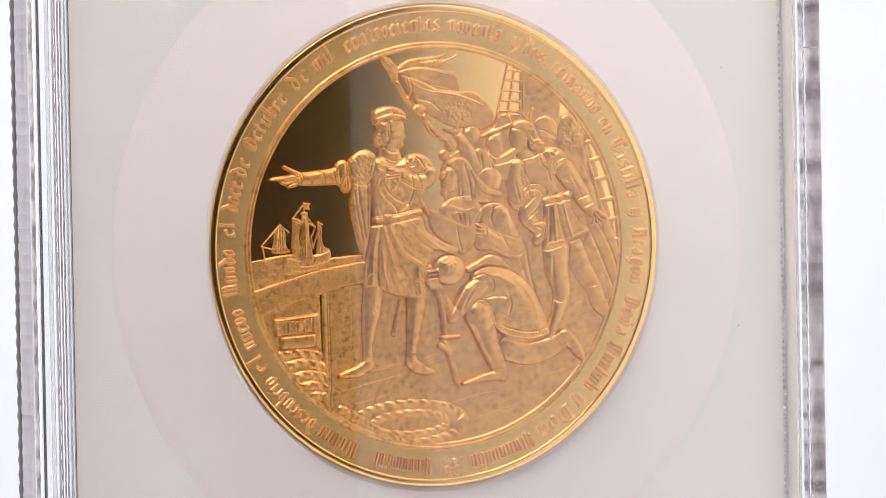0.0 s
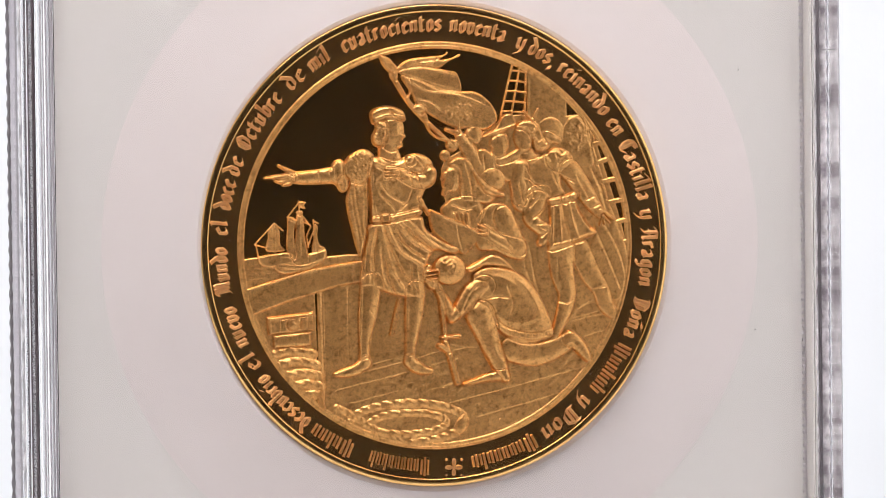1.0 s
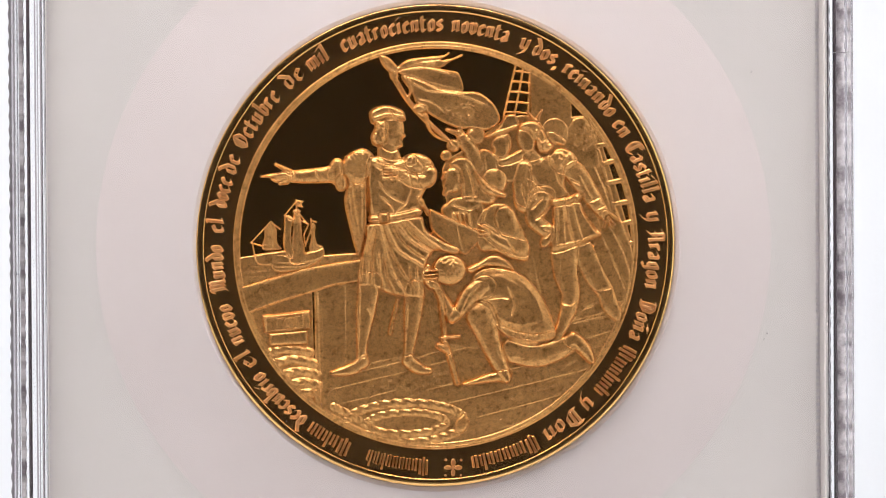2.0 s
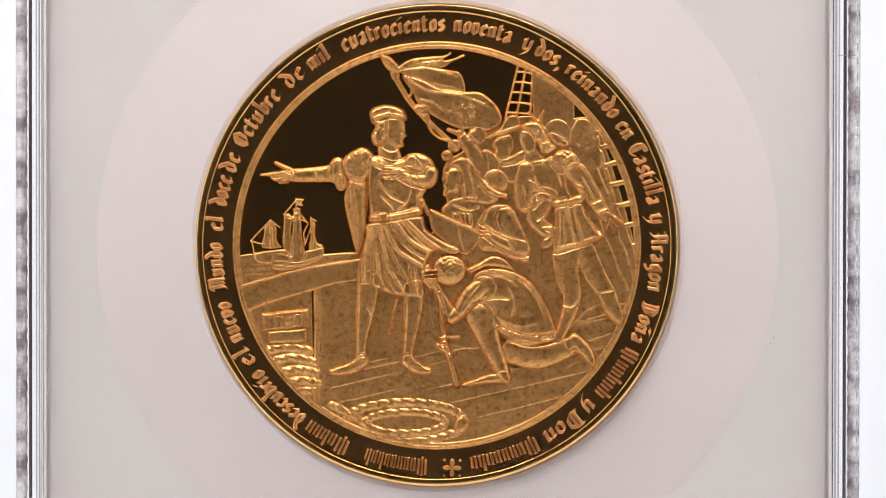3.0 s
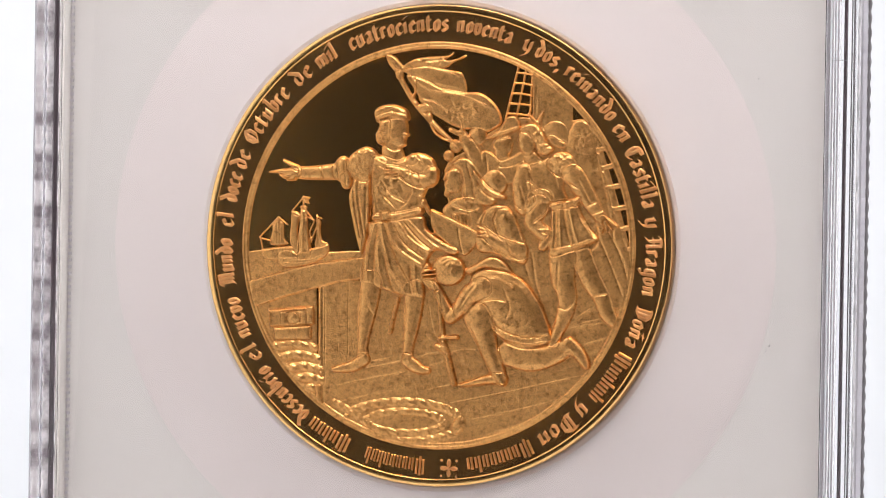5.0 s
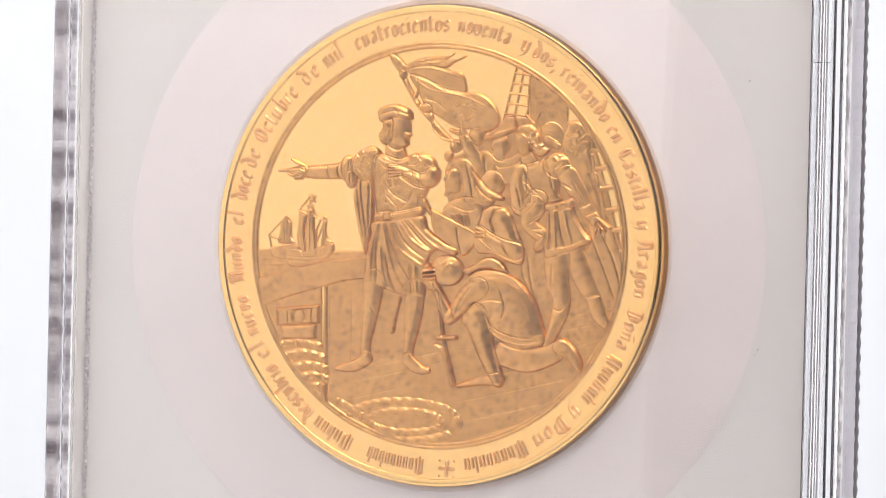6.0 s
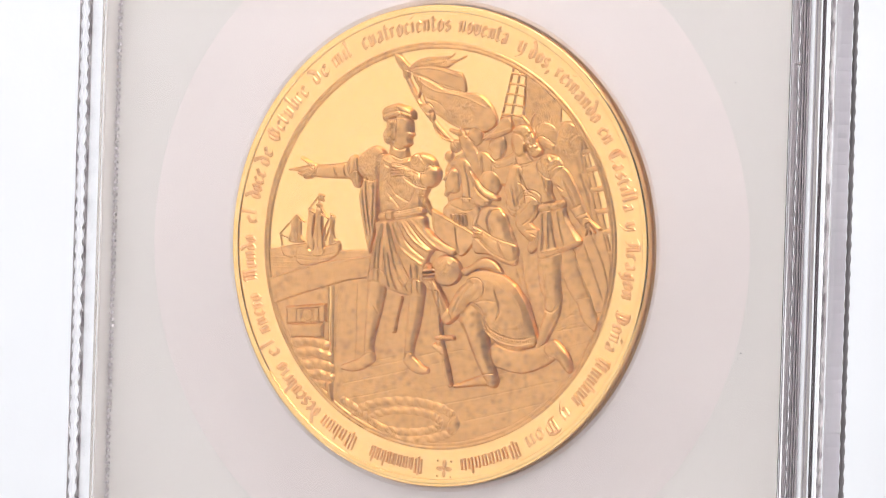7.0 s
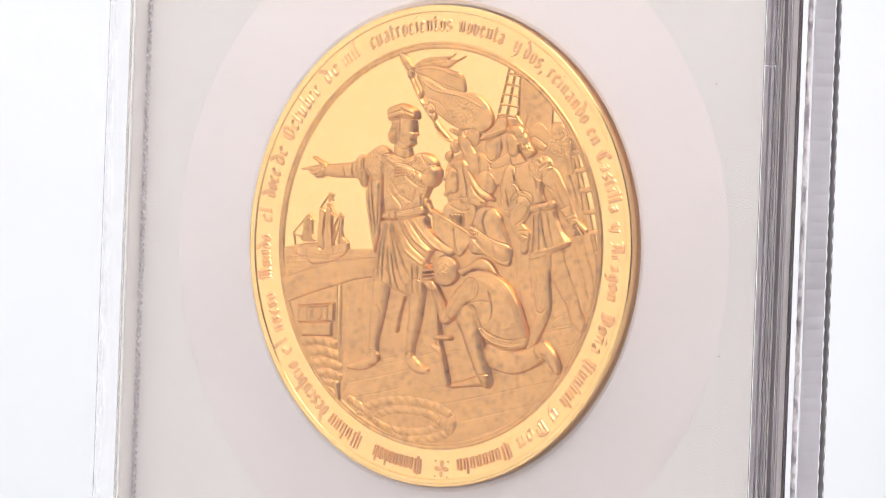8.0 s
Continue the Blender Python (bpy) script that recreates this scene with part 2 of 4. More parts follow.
for s in (-1, 1):
    bar_f = part("front_frame_bar", block(*span(s, INNER_W + 0.0001, 0.0611), Y_FRONT, Y_MID - 0.0001, SLAB_LOW, SLAB_HIGH, 0.0005, 3), CLEAR, holder)
    bar_b = part("back_frame_bar", block(*span(s, INNER_W + 0.0001, 0.0611), Y_MID, Y_BACK, SLAB_LOW, SLAB_HIGH, 0.0005, 3), CLEAR, holder)
    low, high = SLAB_LOW + 0.001, SLAB_HIGH - 0.001
    # the seam's dark refraction is put in as a dark-coloured strip
    part("seam_refraction_line", block(*span(s, 0.0590, 0.05945), 0.0014, 0.0021, low, high, 0.0001, 1), SEAM_REFRACTION, bar_f, "seam inside the clear edge, coloured dark for the refracted room")
    part("weld_strip", wavy(s * 0.0603, 0.0030, 0.00060, 0.00006, 0.0021, low, high, 0.3), WELD, bar_f, "mottled grey strip where the halves are welded")
    part("side_wall", rippled(*span(s, 0.06075, 0.06095), 0.0036, 0.0086, 0.0019, 0.00009, low, high), WALL, holder, "frosted grey side wall with moulded ripples", smooth=False)
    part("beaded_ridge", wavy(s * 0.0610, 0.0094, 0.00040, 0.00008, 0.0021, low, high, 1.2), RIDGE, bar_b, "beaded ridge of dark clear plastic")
    part("toothed_edge", teeth(*span(s, 0.0563, 0.05672), 0.0010, 0.00155, 0.00098, SLAB_LOW + 0.002, SLAB_HIGH - 0.002), WALL, bar_f, "row of tiny moulded teeth", smooth=False)
    for x, w in ((0.05835, 0.00010), (0.05800, 0.00006), (0.05760, 0.00010), (0.05722, 0.00007)):
        part("moulded_line", block(*span(s, x - w, x + w), 0.0006, 0.0009, low, high), LINE, bar_f, smooth=False)
    part("insert_lip", block(*span(s, INNER_W - 0.0003, INNER_W - 0.00002), Y_FRONT + 0.0018, 0.00155, SLAB_LOW + 0.004, SLAB_HIGH - 0.004), INSERT, holder, "turned-up edge of the off-white insert", smooth=False)
    for ob in (bar_f, bar_b):
        ob.visible_shadow = False
for z0, z1, name in ((SLAB_LOW, SLAB_LOW + 0.0036, "bottom_bar"), (SLAB_HIGH - 0.0036, SLAB_HIGH, "top_bar")):
    part(name, block(-INNER_W, INNER_W, Y_FRONT + 0.002, Y_BACK, z0, z1, 0.0004), CLEAR, holder).visible_shadow = False
part("joint_line", block(0.0578, 0.0603, Y_FRONT - 0.00006, Y_FRONT + 0.0001, 0.02762, 0.02776), RIDGE, holder, smooth=False)
part("front_window", block(-INNER_W, INNER_W, Y_FRONT + 0.0004, Y_FRONT + 0.0016, SLAB_LOW, SLAB_HIGH), PANE, holder, smooth=False).visible_shadow = False
part("insert_board", block(-INNER_W, INNER_W, 0.0016, 0.0040, SLAB_LOW + 0.004, SLAB_HIGH - 0.004, 0.0003, 1), INSERT, holder, "plain off-white insert board", smooth=False)
part("gasket", lathe([(0.0352, 0.0006), (0.0358, 0.0004), (0.0440, 0.00115), (0.0480, 0.00142), (0.0496, 0.00157), (0.0494, 0.00158), (0.0352, 0.00158)], 288, True), GASKET, holder, "pinkish white round gasket", smooth=False)

# ---- the medal ----
medal = tagged(new("medal"), "large gold medal with a scene in relief and lettered border", "medal")
part("field", lathe([(0, 0.0), (0.0287, 0.0), (0.0287, 0.0006), (0, 0.0006)], 320), GOLD_POLISH, medal, "mirror-polished gold field", smooth=False)
part("border_band", lathe([(0.0287, 0.0), (0.0341, -0.00022), (0.0341, 0.0006), (0.0287, 0.0006)], 320, True), GOLD_BAND, medal, "polished gold border band", smooth=False)
part("rim", lathe([(0, 0.0006), (0.0339, 0.0006), (0.0339, -0.00015), (0.03395, -0.00036), (0.03405, -0.00042), (0.0342, -0.00043), (0.0346, -0.00042), (0.03488, -0.00040), (0.03497, -0.00032), (0.0350, -0.0002), (0.0350, 0.0050), (0.0345, 0.0054), (0, 0.0054)], 320), GOLD_BAND, medal, "raised gold rim and edge")

# ---- relief: height fields in design units, 0.082 mm each, shaped from limbs, swells and folds ----
def on_medal(x, y):
    """Design units to millimetres on the medal's face."""
    return 0.0822439 * x + 0.0022407 * y - 64.63639, 0.0023855 * x - 0.0820735 * y + 33.82957


def curve(points, steps=5, closed=False):
    """A smooth line through a few points of any width."""
    p = np.array(points, float)
    n, out = len(p), []
    for i in range(n if closed else n - 1):
        a, b, c, d = (p[(i + k) % n] if closed else p[min(max(i + k, 0), n - 1)] for k in (-1, 0, 1, 2))
        for u in np.arange(steps) / steps:
            out.append(0.5 * (2 * b + (c - a) * u + (2 * a - 5 * b + 4 * c - d) * u ** 2 + (3 * b - a - 3 * c + d) * u ** 3))
    if not closed:
        out.append(p[-1])
    return np.array(out)


BEVEL = 2.4             # width of the sharp chamfer along each outline
FLAT, GRAIN, SINK = 1.05, 0.55, 0.62  # how far the swells are pressed flat; the unevenness of the hand-cut surface; how low the figures stand


class Relief:
    """One raised thing on the medal: the highest of its swells at each place, in mm, with folds added."""

    def __init__(self, x0, y0, x1, y1, step=0.8):
        self.x, self.y = np.meshgrid(np.arange(x0, x1 + step, step), np.arange(y0, y1 + step, step))
        self.h = np.full(self.x.shape, -9.0)
        self.cut = 1.0

    def near(self, line):
        """Distance to a line of (x, y[, r]), the r there and the way along it from 0 to 1."""
        best, rad, way = np.full(self.x.shape, 1e9), np.zeros(self.x.shape), np.zeros(self.x.shape)
        n = len(line) - 1
        for i in range(n):
            a, b = line[i], line[i + 1]
            dx, dy = b[0] - a[0], b[1] - a[1]
            u = np.clip(((self.x - a[0]) * dx + (self.y - a[1]) * dy) / (dx * dx + dy * dy + 1e-9), 0, 1)
            d = np.hypot(self.x - a[0] - u * dx, self.y - a[1] - u * dy)
            if len(a) > 2:
                r = a[2] + u * (b[2] - a[2])
                key = d / r
                hit = key < best
                rad = np.where(hit, r, rad)
            else:
                key = d
                hit = key < best
            way = np.where(hit, (i + u) / n, way)
            best = np.where(hit, key, best)
        return best, rad, way

    def top(self, v):
        self.h = np.maximum(self.h, v)
        return self

    def carve(self, gap):
        """A sharp dark line cut round what lies in front; gap: distance outside its outline."""
        self.h -= np.where((self.h > 0.08) & (gap > 0), self.cut * np.minimum(0.16, self.h * 0.5) * np.exp(-(gap / 1.7) ** 2), 0)

    def shape(self, points, h, edge=6.0, round_=True):
        line = curve(points, 4, True) if round_ else np.array(points, float)
        line = np.vstack([line, line[:1]])
        d, _, _ = self.near(line)
        inside = np.zeros(self.x.shape, bool)
        for a, b in zip(line, line[1:]):
            if a[1] != b[1]:
                inside ^= ((a[1] > self.y) != (b[1] > self.y)) & (self.x < (b[0] - a[0]) * (self.y - a[1]) / (b[1] - a[1]) + a[0])
        q = np.clip(d / edge, 0, 1)
        self.carve(np.where(inside, -1, d))
        return self.top(np.where(inside, h * (0.55 * (1 - (1 - q) ** 2) + 0.45 * np.minimum(d / BEVEL, 1)) + 0.02, -0.45 * d))

    def limb(self, points, h, steps=4):
        line = curve(points, steps) if len(points) > 2 else np.array(points, float)
        q, r, _ = self.near(line)
        self.carve((q - 1) * r)
        return self.top(np.where(q < 1, h * (0.6 * (1 - q ** 2.4) + 0.4 * np.minimum((1 - q) * r / BEVEL, 1)), -0.45 * r * (q - 1)))

    def ball(self, x, y, rx, ry, h, turn=0.0):
        c, s = math.cos(math.radians(turn)), math.sin(math.radians(turn))
        u, v = (self.x - x) * c + (self.y - y) * s, (self.y - y) * c - (self.x - x) * s
        q = np.sqrt((u / rx) ** 2 + (v / ry) ** 2)
        self.carve((q - 1) * min(rx, ry))
        return self.top(np.where(q < 1, h * (0.6 * (1 - q ** 2.4) + 0.4 * np.minimum((1 - q) * min(rx, ry) / BEVEL, 1)), -0.45 * min(rx, ry) * (q - 1)))

    def fold(self, points, w, dh):
        """A ridge, or with dh below 0 a groove, that thins out at both ends."""
        d, _, u = self.near(curve(points, 5) if len(points) > 2 else np.array(points, float))
        self.h += np.where(self.h > 0.0, 1.1 * dh * np.exp(-(d / (0.75 * w)) ** 2) * np.clip(6 * np.minimum(u, 1 - u) + 0.35, 0, 1), 0)
        return self

    def rope(self, points, r, h, turns, steps=8, closed=False):
        line = curve(points, steps, closed)
        if closed:
            line = np.vstack([line, line[:1]])
        d, _, u = self.near(line)
        q = d / r
        side = np.zeros(self.x.shape)
        best = np.full(self.x.shape, 1e9)
        for a, b in zip(line, line[1:]):
            dx, dy = b - a
            k = np.clip(((self.x - a[0]) * dx + (self.y - a[1]) * dy) / (dx * dx + dy * dy + 1e-9), 0, 1)
            e = np.hypot(self.x - a[0] - k * dx, self.y - a[1] - k * dy)
            side = np.where(e < best, np.sign((self.x - a[0]) * dy - (self.y - a[1]) * dx), side)
            best = np.minimum(best, e)
        lay = 0.20 * np.cos(2 * math.pi * turns * u + 2.2 * side * q) - 0.1
        return self.top(np.where(q < 1, 0.68 * h * ((1 - q ** 2) + lay * (1 - q ** 4)), -0.45 * r * (q - 1)))

    def rough(self, x, y, rx, ry, dh, size, seed=1):
        """Curls and tufts inside an oval."""
        q = ((self.x - x) / rx) ** 2 + ((self.y - y) / ry) ** 2
        grid = np.random.RandomState(seed + int(x)).uniform(-1, 1, (40, 40))
        u, v = (0.8 * self.x - 0.6 * self.y - 0.8 * x + 0.6 * y) / size + 20, (0.6 * self.x + 0.8 * self.y - 0.6 * x - 0.8 * y) / size + 20
        i, j = np.clip(u.astype(int), 0, 38), np.clip(v.astype(int), 0, 38)
        a, b = np.clip(u - i, 0, 1), np.clip(v - j, 0, 1)
        a, b = a * a * (3 - 2 * a), b * b * (3 - 2 * b)
        g = (grid[j, i] * (1 - a) + grid[j, i + 1] * a) * (1 - b) + (grid[j + 1, i] * (1 - a) + grid[j + 1, i + 1] * a) * b
        self.h += np.where((q < 1) & (self.h > 0), dh * g * np.clip(2 * (1 - q), 0, 1), 0)
        return self

    def made(self, name, base, label="", reach=352.0):
        """The mesh of it, standing base mm over the field and kept within the inner ring."""
        base = base * SINK
        out = np.hypot(self.x - 773.5, self.y - 434.9) - reach
        h = np.where(self.h > 0, self.h, np.maximum(self.h * 1.6, -2.0))
        for size, much, seed in ((7.0, 0.030, 3), (3.2, 0.022, 5)):
            grid = np.random.RandomState(seed).uniform(-1, 1, (300, 300))
            u, v = (0.8 * self.x - 0.6 * self.y + 900) / size % 298, (0.6 * self.x + 0.8 * self.y) / size % 298
            i, j = u.astype(int), v.astype(int)
            a, b = u - i, v - j
            a, b = a * a * (3 - 2 * a), b * b * (3 - 2 * b)
            g = (grid[j, i] * (1 - a) + grid[j, i + 1] * a) * (1 - b) + (grid[j + 1, i] * (1 - a) + grid[j + 1, i + 1] * a) * b
            h = np.where(h > 0.04, np.maximum(h + much * GRAIN * g, 0.03), h)
        k = h.copy()
        k[1:-1, 1:-1] = 0.76 * h[1:-1, 1:-1] + 0.06 * (h[:-2, 1:-1] + h[2:, 1:-1] + h[1:-1, :-2] + h[1:-1, 2:])
        z = np.where(out > 0, -1.0, base + np.where(h > 0, FLAT * np.maximum(k, 0.0), h))
        z = np.maximum(z, -0.2)
        on = z > 0.0
        rows, cols = z.shape
        cell = on[:-1, :-1] | on[1:, :-1] | on[:-1, 1:] | on[1:, 1:]
        used = np.zeros(z.shape, bool)
        for a in (slice(None, -1), slice(1, None)):
            for b in (slice(None, -1), slice(1, None)):
                used[a, b] |= cell
        number = np.cumsum(used.ravel()).reshape(z.shape) - 1
        X, Z = on_medal(self.x[used], self.y[used])
        co = np.stack([X * MM, -z[used] * MM, Z * MM], 1)
        i, j = np.nonzero(cell)
        quads = np.stack([number[i, j], number[i + 1, j], number[i + 1, j + 1], number[i, j + 1]], 1)
        me = bpy.data.meshes.new(name)
        me.from_pydata(co.tolist(), [], quads.tolist())
        me.materials.append(GOLD_FROST)
        me.shade_smooth()
        ob = new(name, me)
        ob.parent = medal
        if label:
            ob["label"] = label
        return ob


def sea_and_ships():
    r = Relief(410, 440, 645, 515)
    r.shape([(415, 452), (560, 449), (640, 447), (640, 470), (540, 485), (470, 500), (415, 510)], 0.10, 3)
    for y in (458, 466, 475, 484):
        r.fold([(430, y), (500, y - 2), (560, y - 5), (620, y - 7)], 1.6, 0.03)
    r.made("sea", 0.03, "low waves in relief")
    r = Relief(440, 380, 515, 470, 0.8)
    r.shape([(449, 447), (456, 462), (475, 466), (505, 460), (508, 440), (480, 441), (462, 444)], 0.26, 5)
    r.shape([(470, 398), (481, 391), (491, 401), (492, 425), (499, 437), (466, 437), (469, 415)], 0.22, 5)
    for a, b in (((446, 424), (481, 388)), ((481, 388), (497, 401)), ((446, 425), (468, 431)), ((448, 425), (452, 448)), ((481, 388), (482, 438))):
        r.limb([(*a, 1.5), (*b, 1.5)], 0.22)
    r.fold([(478, 398), (475, 432)], 1.3, -0.05)
    r.fold([(487, 402), (489, 432)], 1.3, -0.05)
    r.made("small_ship", 0.10)
    r = Relief(475, 345, 580, 485, 0.8)
    r.shape([(480, 455), (484, 474), (505, 479), (545, 471), (572, 455), (574, 436), (560, 434), (546, 442), (520, 448), (490, 444)], 0.32, 7)
    r.shape([(522, 372), (533, 372), (536, 410), (541, 455), (514, 456), (519, 410)], 0.30, 5)
    r.shape([(506, 378), (520, 382), (517, 410), (519, 448), (510, 448), (502, 430), (504, 400)], 0.24, 4)
    r.shape([(552, 392), (560, 395), (559, 412), (563, 428), (573, 434), (549, 440), (552, 415)], 0.22, 4)
    r.ball(527, 370, 7, 4, 0.3)
    r.shape([(526, 351), (540, 352), (536, 357), (538, 364), (526, 360)], 0.18, 2.5)
    for a, b in (((526, 350), (527, 372)), ((526, 353), (505, 378)), ((505, 378), (521, 385)), ((531, 374), (547, 395)), ((533, 386), (547, 393)),
                 ((547, 395), (539, 412)), ((539, 412), (542, 432)), ((552, 384), (554, 438)), ((552, 386), (561, 390)), ((556, 392), (542, 430))):
        r.limb([(*a, 1.5), (*b, 1.5)], 0.24)
    for x in (522, 527, 533):
        r.fold([(x, 378), (x + (x - 527) * 0.8, 450)], 1.2, 0.06)
    for y in (460, 467):
        r.fold([(486, y), (530, y + 2), (568, y - 6)], 1.3, -0.06)
    r.made("ship", 0.12, "three-masted ship in relief")


def bulwark():
    r = Relief(415, 450, 645, 720)
    r.shape([(430, 548), (553, 512), (556, 700), (530, 710), (480, 660), (440, 600)], 0.06, 3, False)
    r.shape([(556, 512), (613, 494), (613, 632), (606, 664), (570, 712), (556, 704)], 0.10, 3, False)
    r.limb([(560, 512, 4), (561, 600, 4), (563, 700, 4)], 0.22)
    r.fold([(569, 516), (570, 690)], 1.4, -0.06)
    r.fold([(594, 612), (594, 625)], 1.2, -0.05)
    r.shape([(412, 507), (470, 489), (540, 470), (600, 461), (641, 456), (641, 496), (590, 503), (553, 514), (500, 529), (450, 546), (425, 556), (405, 545)], 0.34, 5, False)
    r.fold([(424, 505), (470, 492), (540, 473), (600, 464), (636, 459)], 2.2, 0.12)
    r.rough(530, 500, 110, 60, 0.012, 5)
    r.made("bulwark", 0.04, "ship's rail and side planking in relief")


def bollard():
    r = Relief(455, 535, 572, 725)
    r.shape([(463, 552), (549, 544), (550, 579), (466, 585)], 0.42, 5, False)
    r.fold([(468, 556), (545, 549)], 1.8, 0.10)
    r.fold([(469, 557), (470, 582)], 1.8, 0.08)
    r.shape([(490, 558), (535, 554), (535, 577), (490, 579)], 0.30, 3, False)
    r.fold([(524, 556), (524, 577)], 2, -0.12)
    r.shape([(474, 584), (545, 579), (545, 606), (476, 608)], 0.40, 8, False)
    r.h -= np.where(np.abs(np.hypot(r.x - 511, r.y - 567) - 12) < 2.2, 0.1, 0)
    r.ball(511, 567, 10, 10, 0.55)
    r.made("bollard", 0.22, "square mooring post in relief")
    r = Relief(468, 600, 575, 725)
    r.rope([(478, 618), (510, 613), (548, 620)], 9, 0.42, 4)
    r.rope([(484, 638), (520, 632), (556, 640)], 9, 0.46, 4)
    r.rope([(496, 658), (530, 653), (560, 659)], 9, 0.46, 4)
    r.rope([(508, 677), (535, 672), (562, 678)], 9, 0.46, 3)
    r.rope([(524, 693), (548, 690), (558, 694)], 8, 0.42, 2)
    r.limb([(558, 690, 6), (560, 704, 6), (564, 718, 5)], 0.40)
    r.made("rope_stack", 0.20, "turns of thick rope in relief")


def deck():
    r = Relief(555, 490, 1140, 800, 1.0)
    r.shape([(560, 708), (610, 640), (610, 497), (800, 500), (900, 575), (1060, 528), (1140, 510), (1140, 600), (1060, 690), (950, 770), (800, 810), (690, 810), (610, 770)], 0.08, 2, False)
    for a, b in (((570, 690), (790, 640)), ((600, 712), (700, 690)), ((760, 690), (1085, 614)), ((640, 655), (780, 622)), ((880, 605), (1118, 548)), ((770, 720), (1060, 655)), ((840, 742), (1040, 692)), ((560, 660), (700, 632)),
                 ((800, 622), (860, 610)), ((985, 582), (1120, 556)), ((980, 620), (1100, 588)), ((985, 560), (1060, 545)), ((860, 770), (990, 725))):
        r.fold([a, ((a[0] + b[0]) / 2, (a[1] + b[1]) / 2 + 1), b], 1.2, -0.06)
    r.rough(850, 660, 320, 160, 0.008, 6)
    r.made("deck", 0.03, "planked ship's deck in relief")
    r = Relief(580, 695, 845, 800)
    ring = [(716 + 106 * math.cos(k * math.pi / 6), 747 + 35 * math.sin(k * math.pi / 6)) for k in range(12)]
    r.rope(ring, 9, 0.36, 30, 5, True)
    ring = [(718 + 70 * math.cos(k * math.pi / 6), 748 + 19 * math.sin(k * math.pi / 6)) for k in range(12)]
    r.rope(ring, 8, 0.34, 20, 5, True)
    r.rope([(588, 716), (625, 735), (655, 755), (700, 777)], 8, 0.36, 9)
    r.ball(816, 752, 12, 17, 0.42, 20)
    r.made("rope_coil", 0.12, "coil of thick rope in relief")


def rigging():
    r = Relief(935, 110, 1030, 240)
    r.shape([(944, 118), (1018, 172), (1018, 236), (944, 236)], 0.12, 3, False)
    r.fold([(952, 140), (950, 210)], 3, -0.02)
    r.made("sail", 0.03, "hanging sail in relief")
    r = Relief(875, 105, 955, 235, 0.8)
    for pts in ([(921, 108), (908, 160), (893, 222)], [(934, 112), (924, 165), (912, 222)], [(945, 118), (942, 165), (940, 210)]):
        r.limb([(x, y, 2.3) for x, y in pts], 0.28)
    for k, (a, b) in enumerate(((917, 945), (913, 944), (909, 943), (904, 942), (900, 941))):
        y = 128 + 18 * k
        r.limb([(a, y, 2.2), ((a + b) / 2, y + 1, 2.0), (b, y + 4, 2.2)], 0.26)
    r.made("shrouds", 0.05, "rope ladder of the ship's shrouds in relief")
    r = Relief(1040, 205, 1145, 480, 0.8)
    r.limb([(1046, 208, 5), (1072, 300, 5), (1100, 400, 4), (1128, 476, 4)], 0.25)
    r.limb([(1052, 210, 4), (1092, 275, 5), (1118, 345, 5), (1136, 430, 4)], 0.22)
    for x0, y0, x1, y1 in ((1058, 236, 1072, 230), (1066, 262, 1088, 256), (1074, 294, 1102, 286), (1084, 328, 1116, 322), (1092, 366, 1126, 360), (1102, 402, 1132, 396), (1114, 438, 1136, 432)):
        r.limb([(x0, y0, 5), (x1, y1, 5)], 0.22)
    r.made("side_shrouds", 0.06, "rope ladder of the ship's shrouds in relief")


def banner():
    r = Relief(665, 85, 900, 265)
    r.limb([(698, 130, 5), (728, 180, 5), (765, 220, 5), (803, 254, 4)], 0.34)
    r.shape([(676, 96), (692, 100), (704, 112), (712, 122), (706, 134), (694, 128), (681, 114)], 0.40, 6)
    r.fold([(680, 100), (703, 128)], 1.6, 0.08)
    r.ball(702, 134, 8, 8, 0.42)
    r.shape([(708, 118), (732, 104), (772, 100), (792, 98), (799, 92), (800, 97), (786, 106), (806, 104), (821, 97), (823, 101), (802, 110), (783, 121), (745, 119), (714, 124)], 0.30, 4)
    r.shape([(712, 124), (750, 117), (800, 125), (818, 132), (824, 164), (790, 162), (750, 146), (716, 132)], 0.26, 3)
    r.shape([(714, 134), (742, 138), (780, 156), (820, 163), (850, 164), (876, 182), (889, 205), (887, 220), (865, 233), (845, 228), (815, 228), (780, 212), (745, 188), (733, 165)], 0.34, 5)
    for pts in ([(716, 124), (760, 122), (815, 136)], [(724, 140), (760, 160), (820, 170), (870, 190)], [(728, 106), (760, 112), (790, 106)]):
        r.fold(pts, 2.0, 0.07)
    for pts in ([(722, 132), (760, 146), (815, 160)], [(745, 175), (770, 182), (790, 200)], [(735, 112), (775, 105)], [(772, 118), (780, 102)]):
        r.fold(pts, 2.0, -0.07)
    r.rough(820, 198, 34, 22, 0.07, 4)
    for pts in ([(727, 138), (731, 160), (726, 178), (735, 187)], [(756, 206), (764, 230), (780, 244), (798, 250)]):
        r.limb([(x, y, 2.6) for x, y in pts], 0.34)
    r.ball(748, 192, 12, 8, 0.45, 20)
    r.ball(757, 208, 6, 9, 0.40)
    r.made("banner", 0.10, "furled and flying banner on a pole in relief")


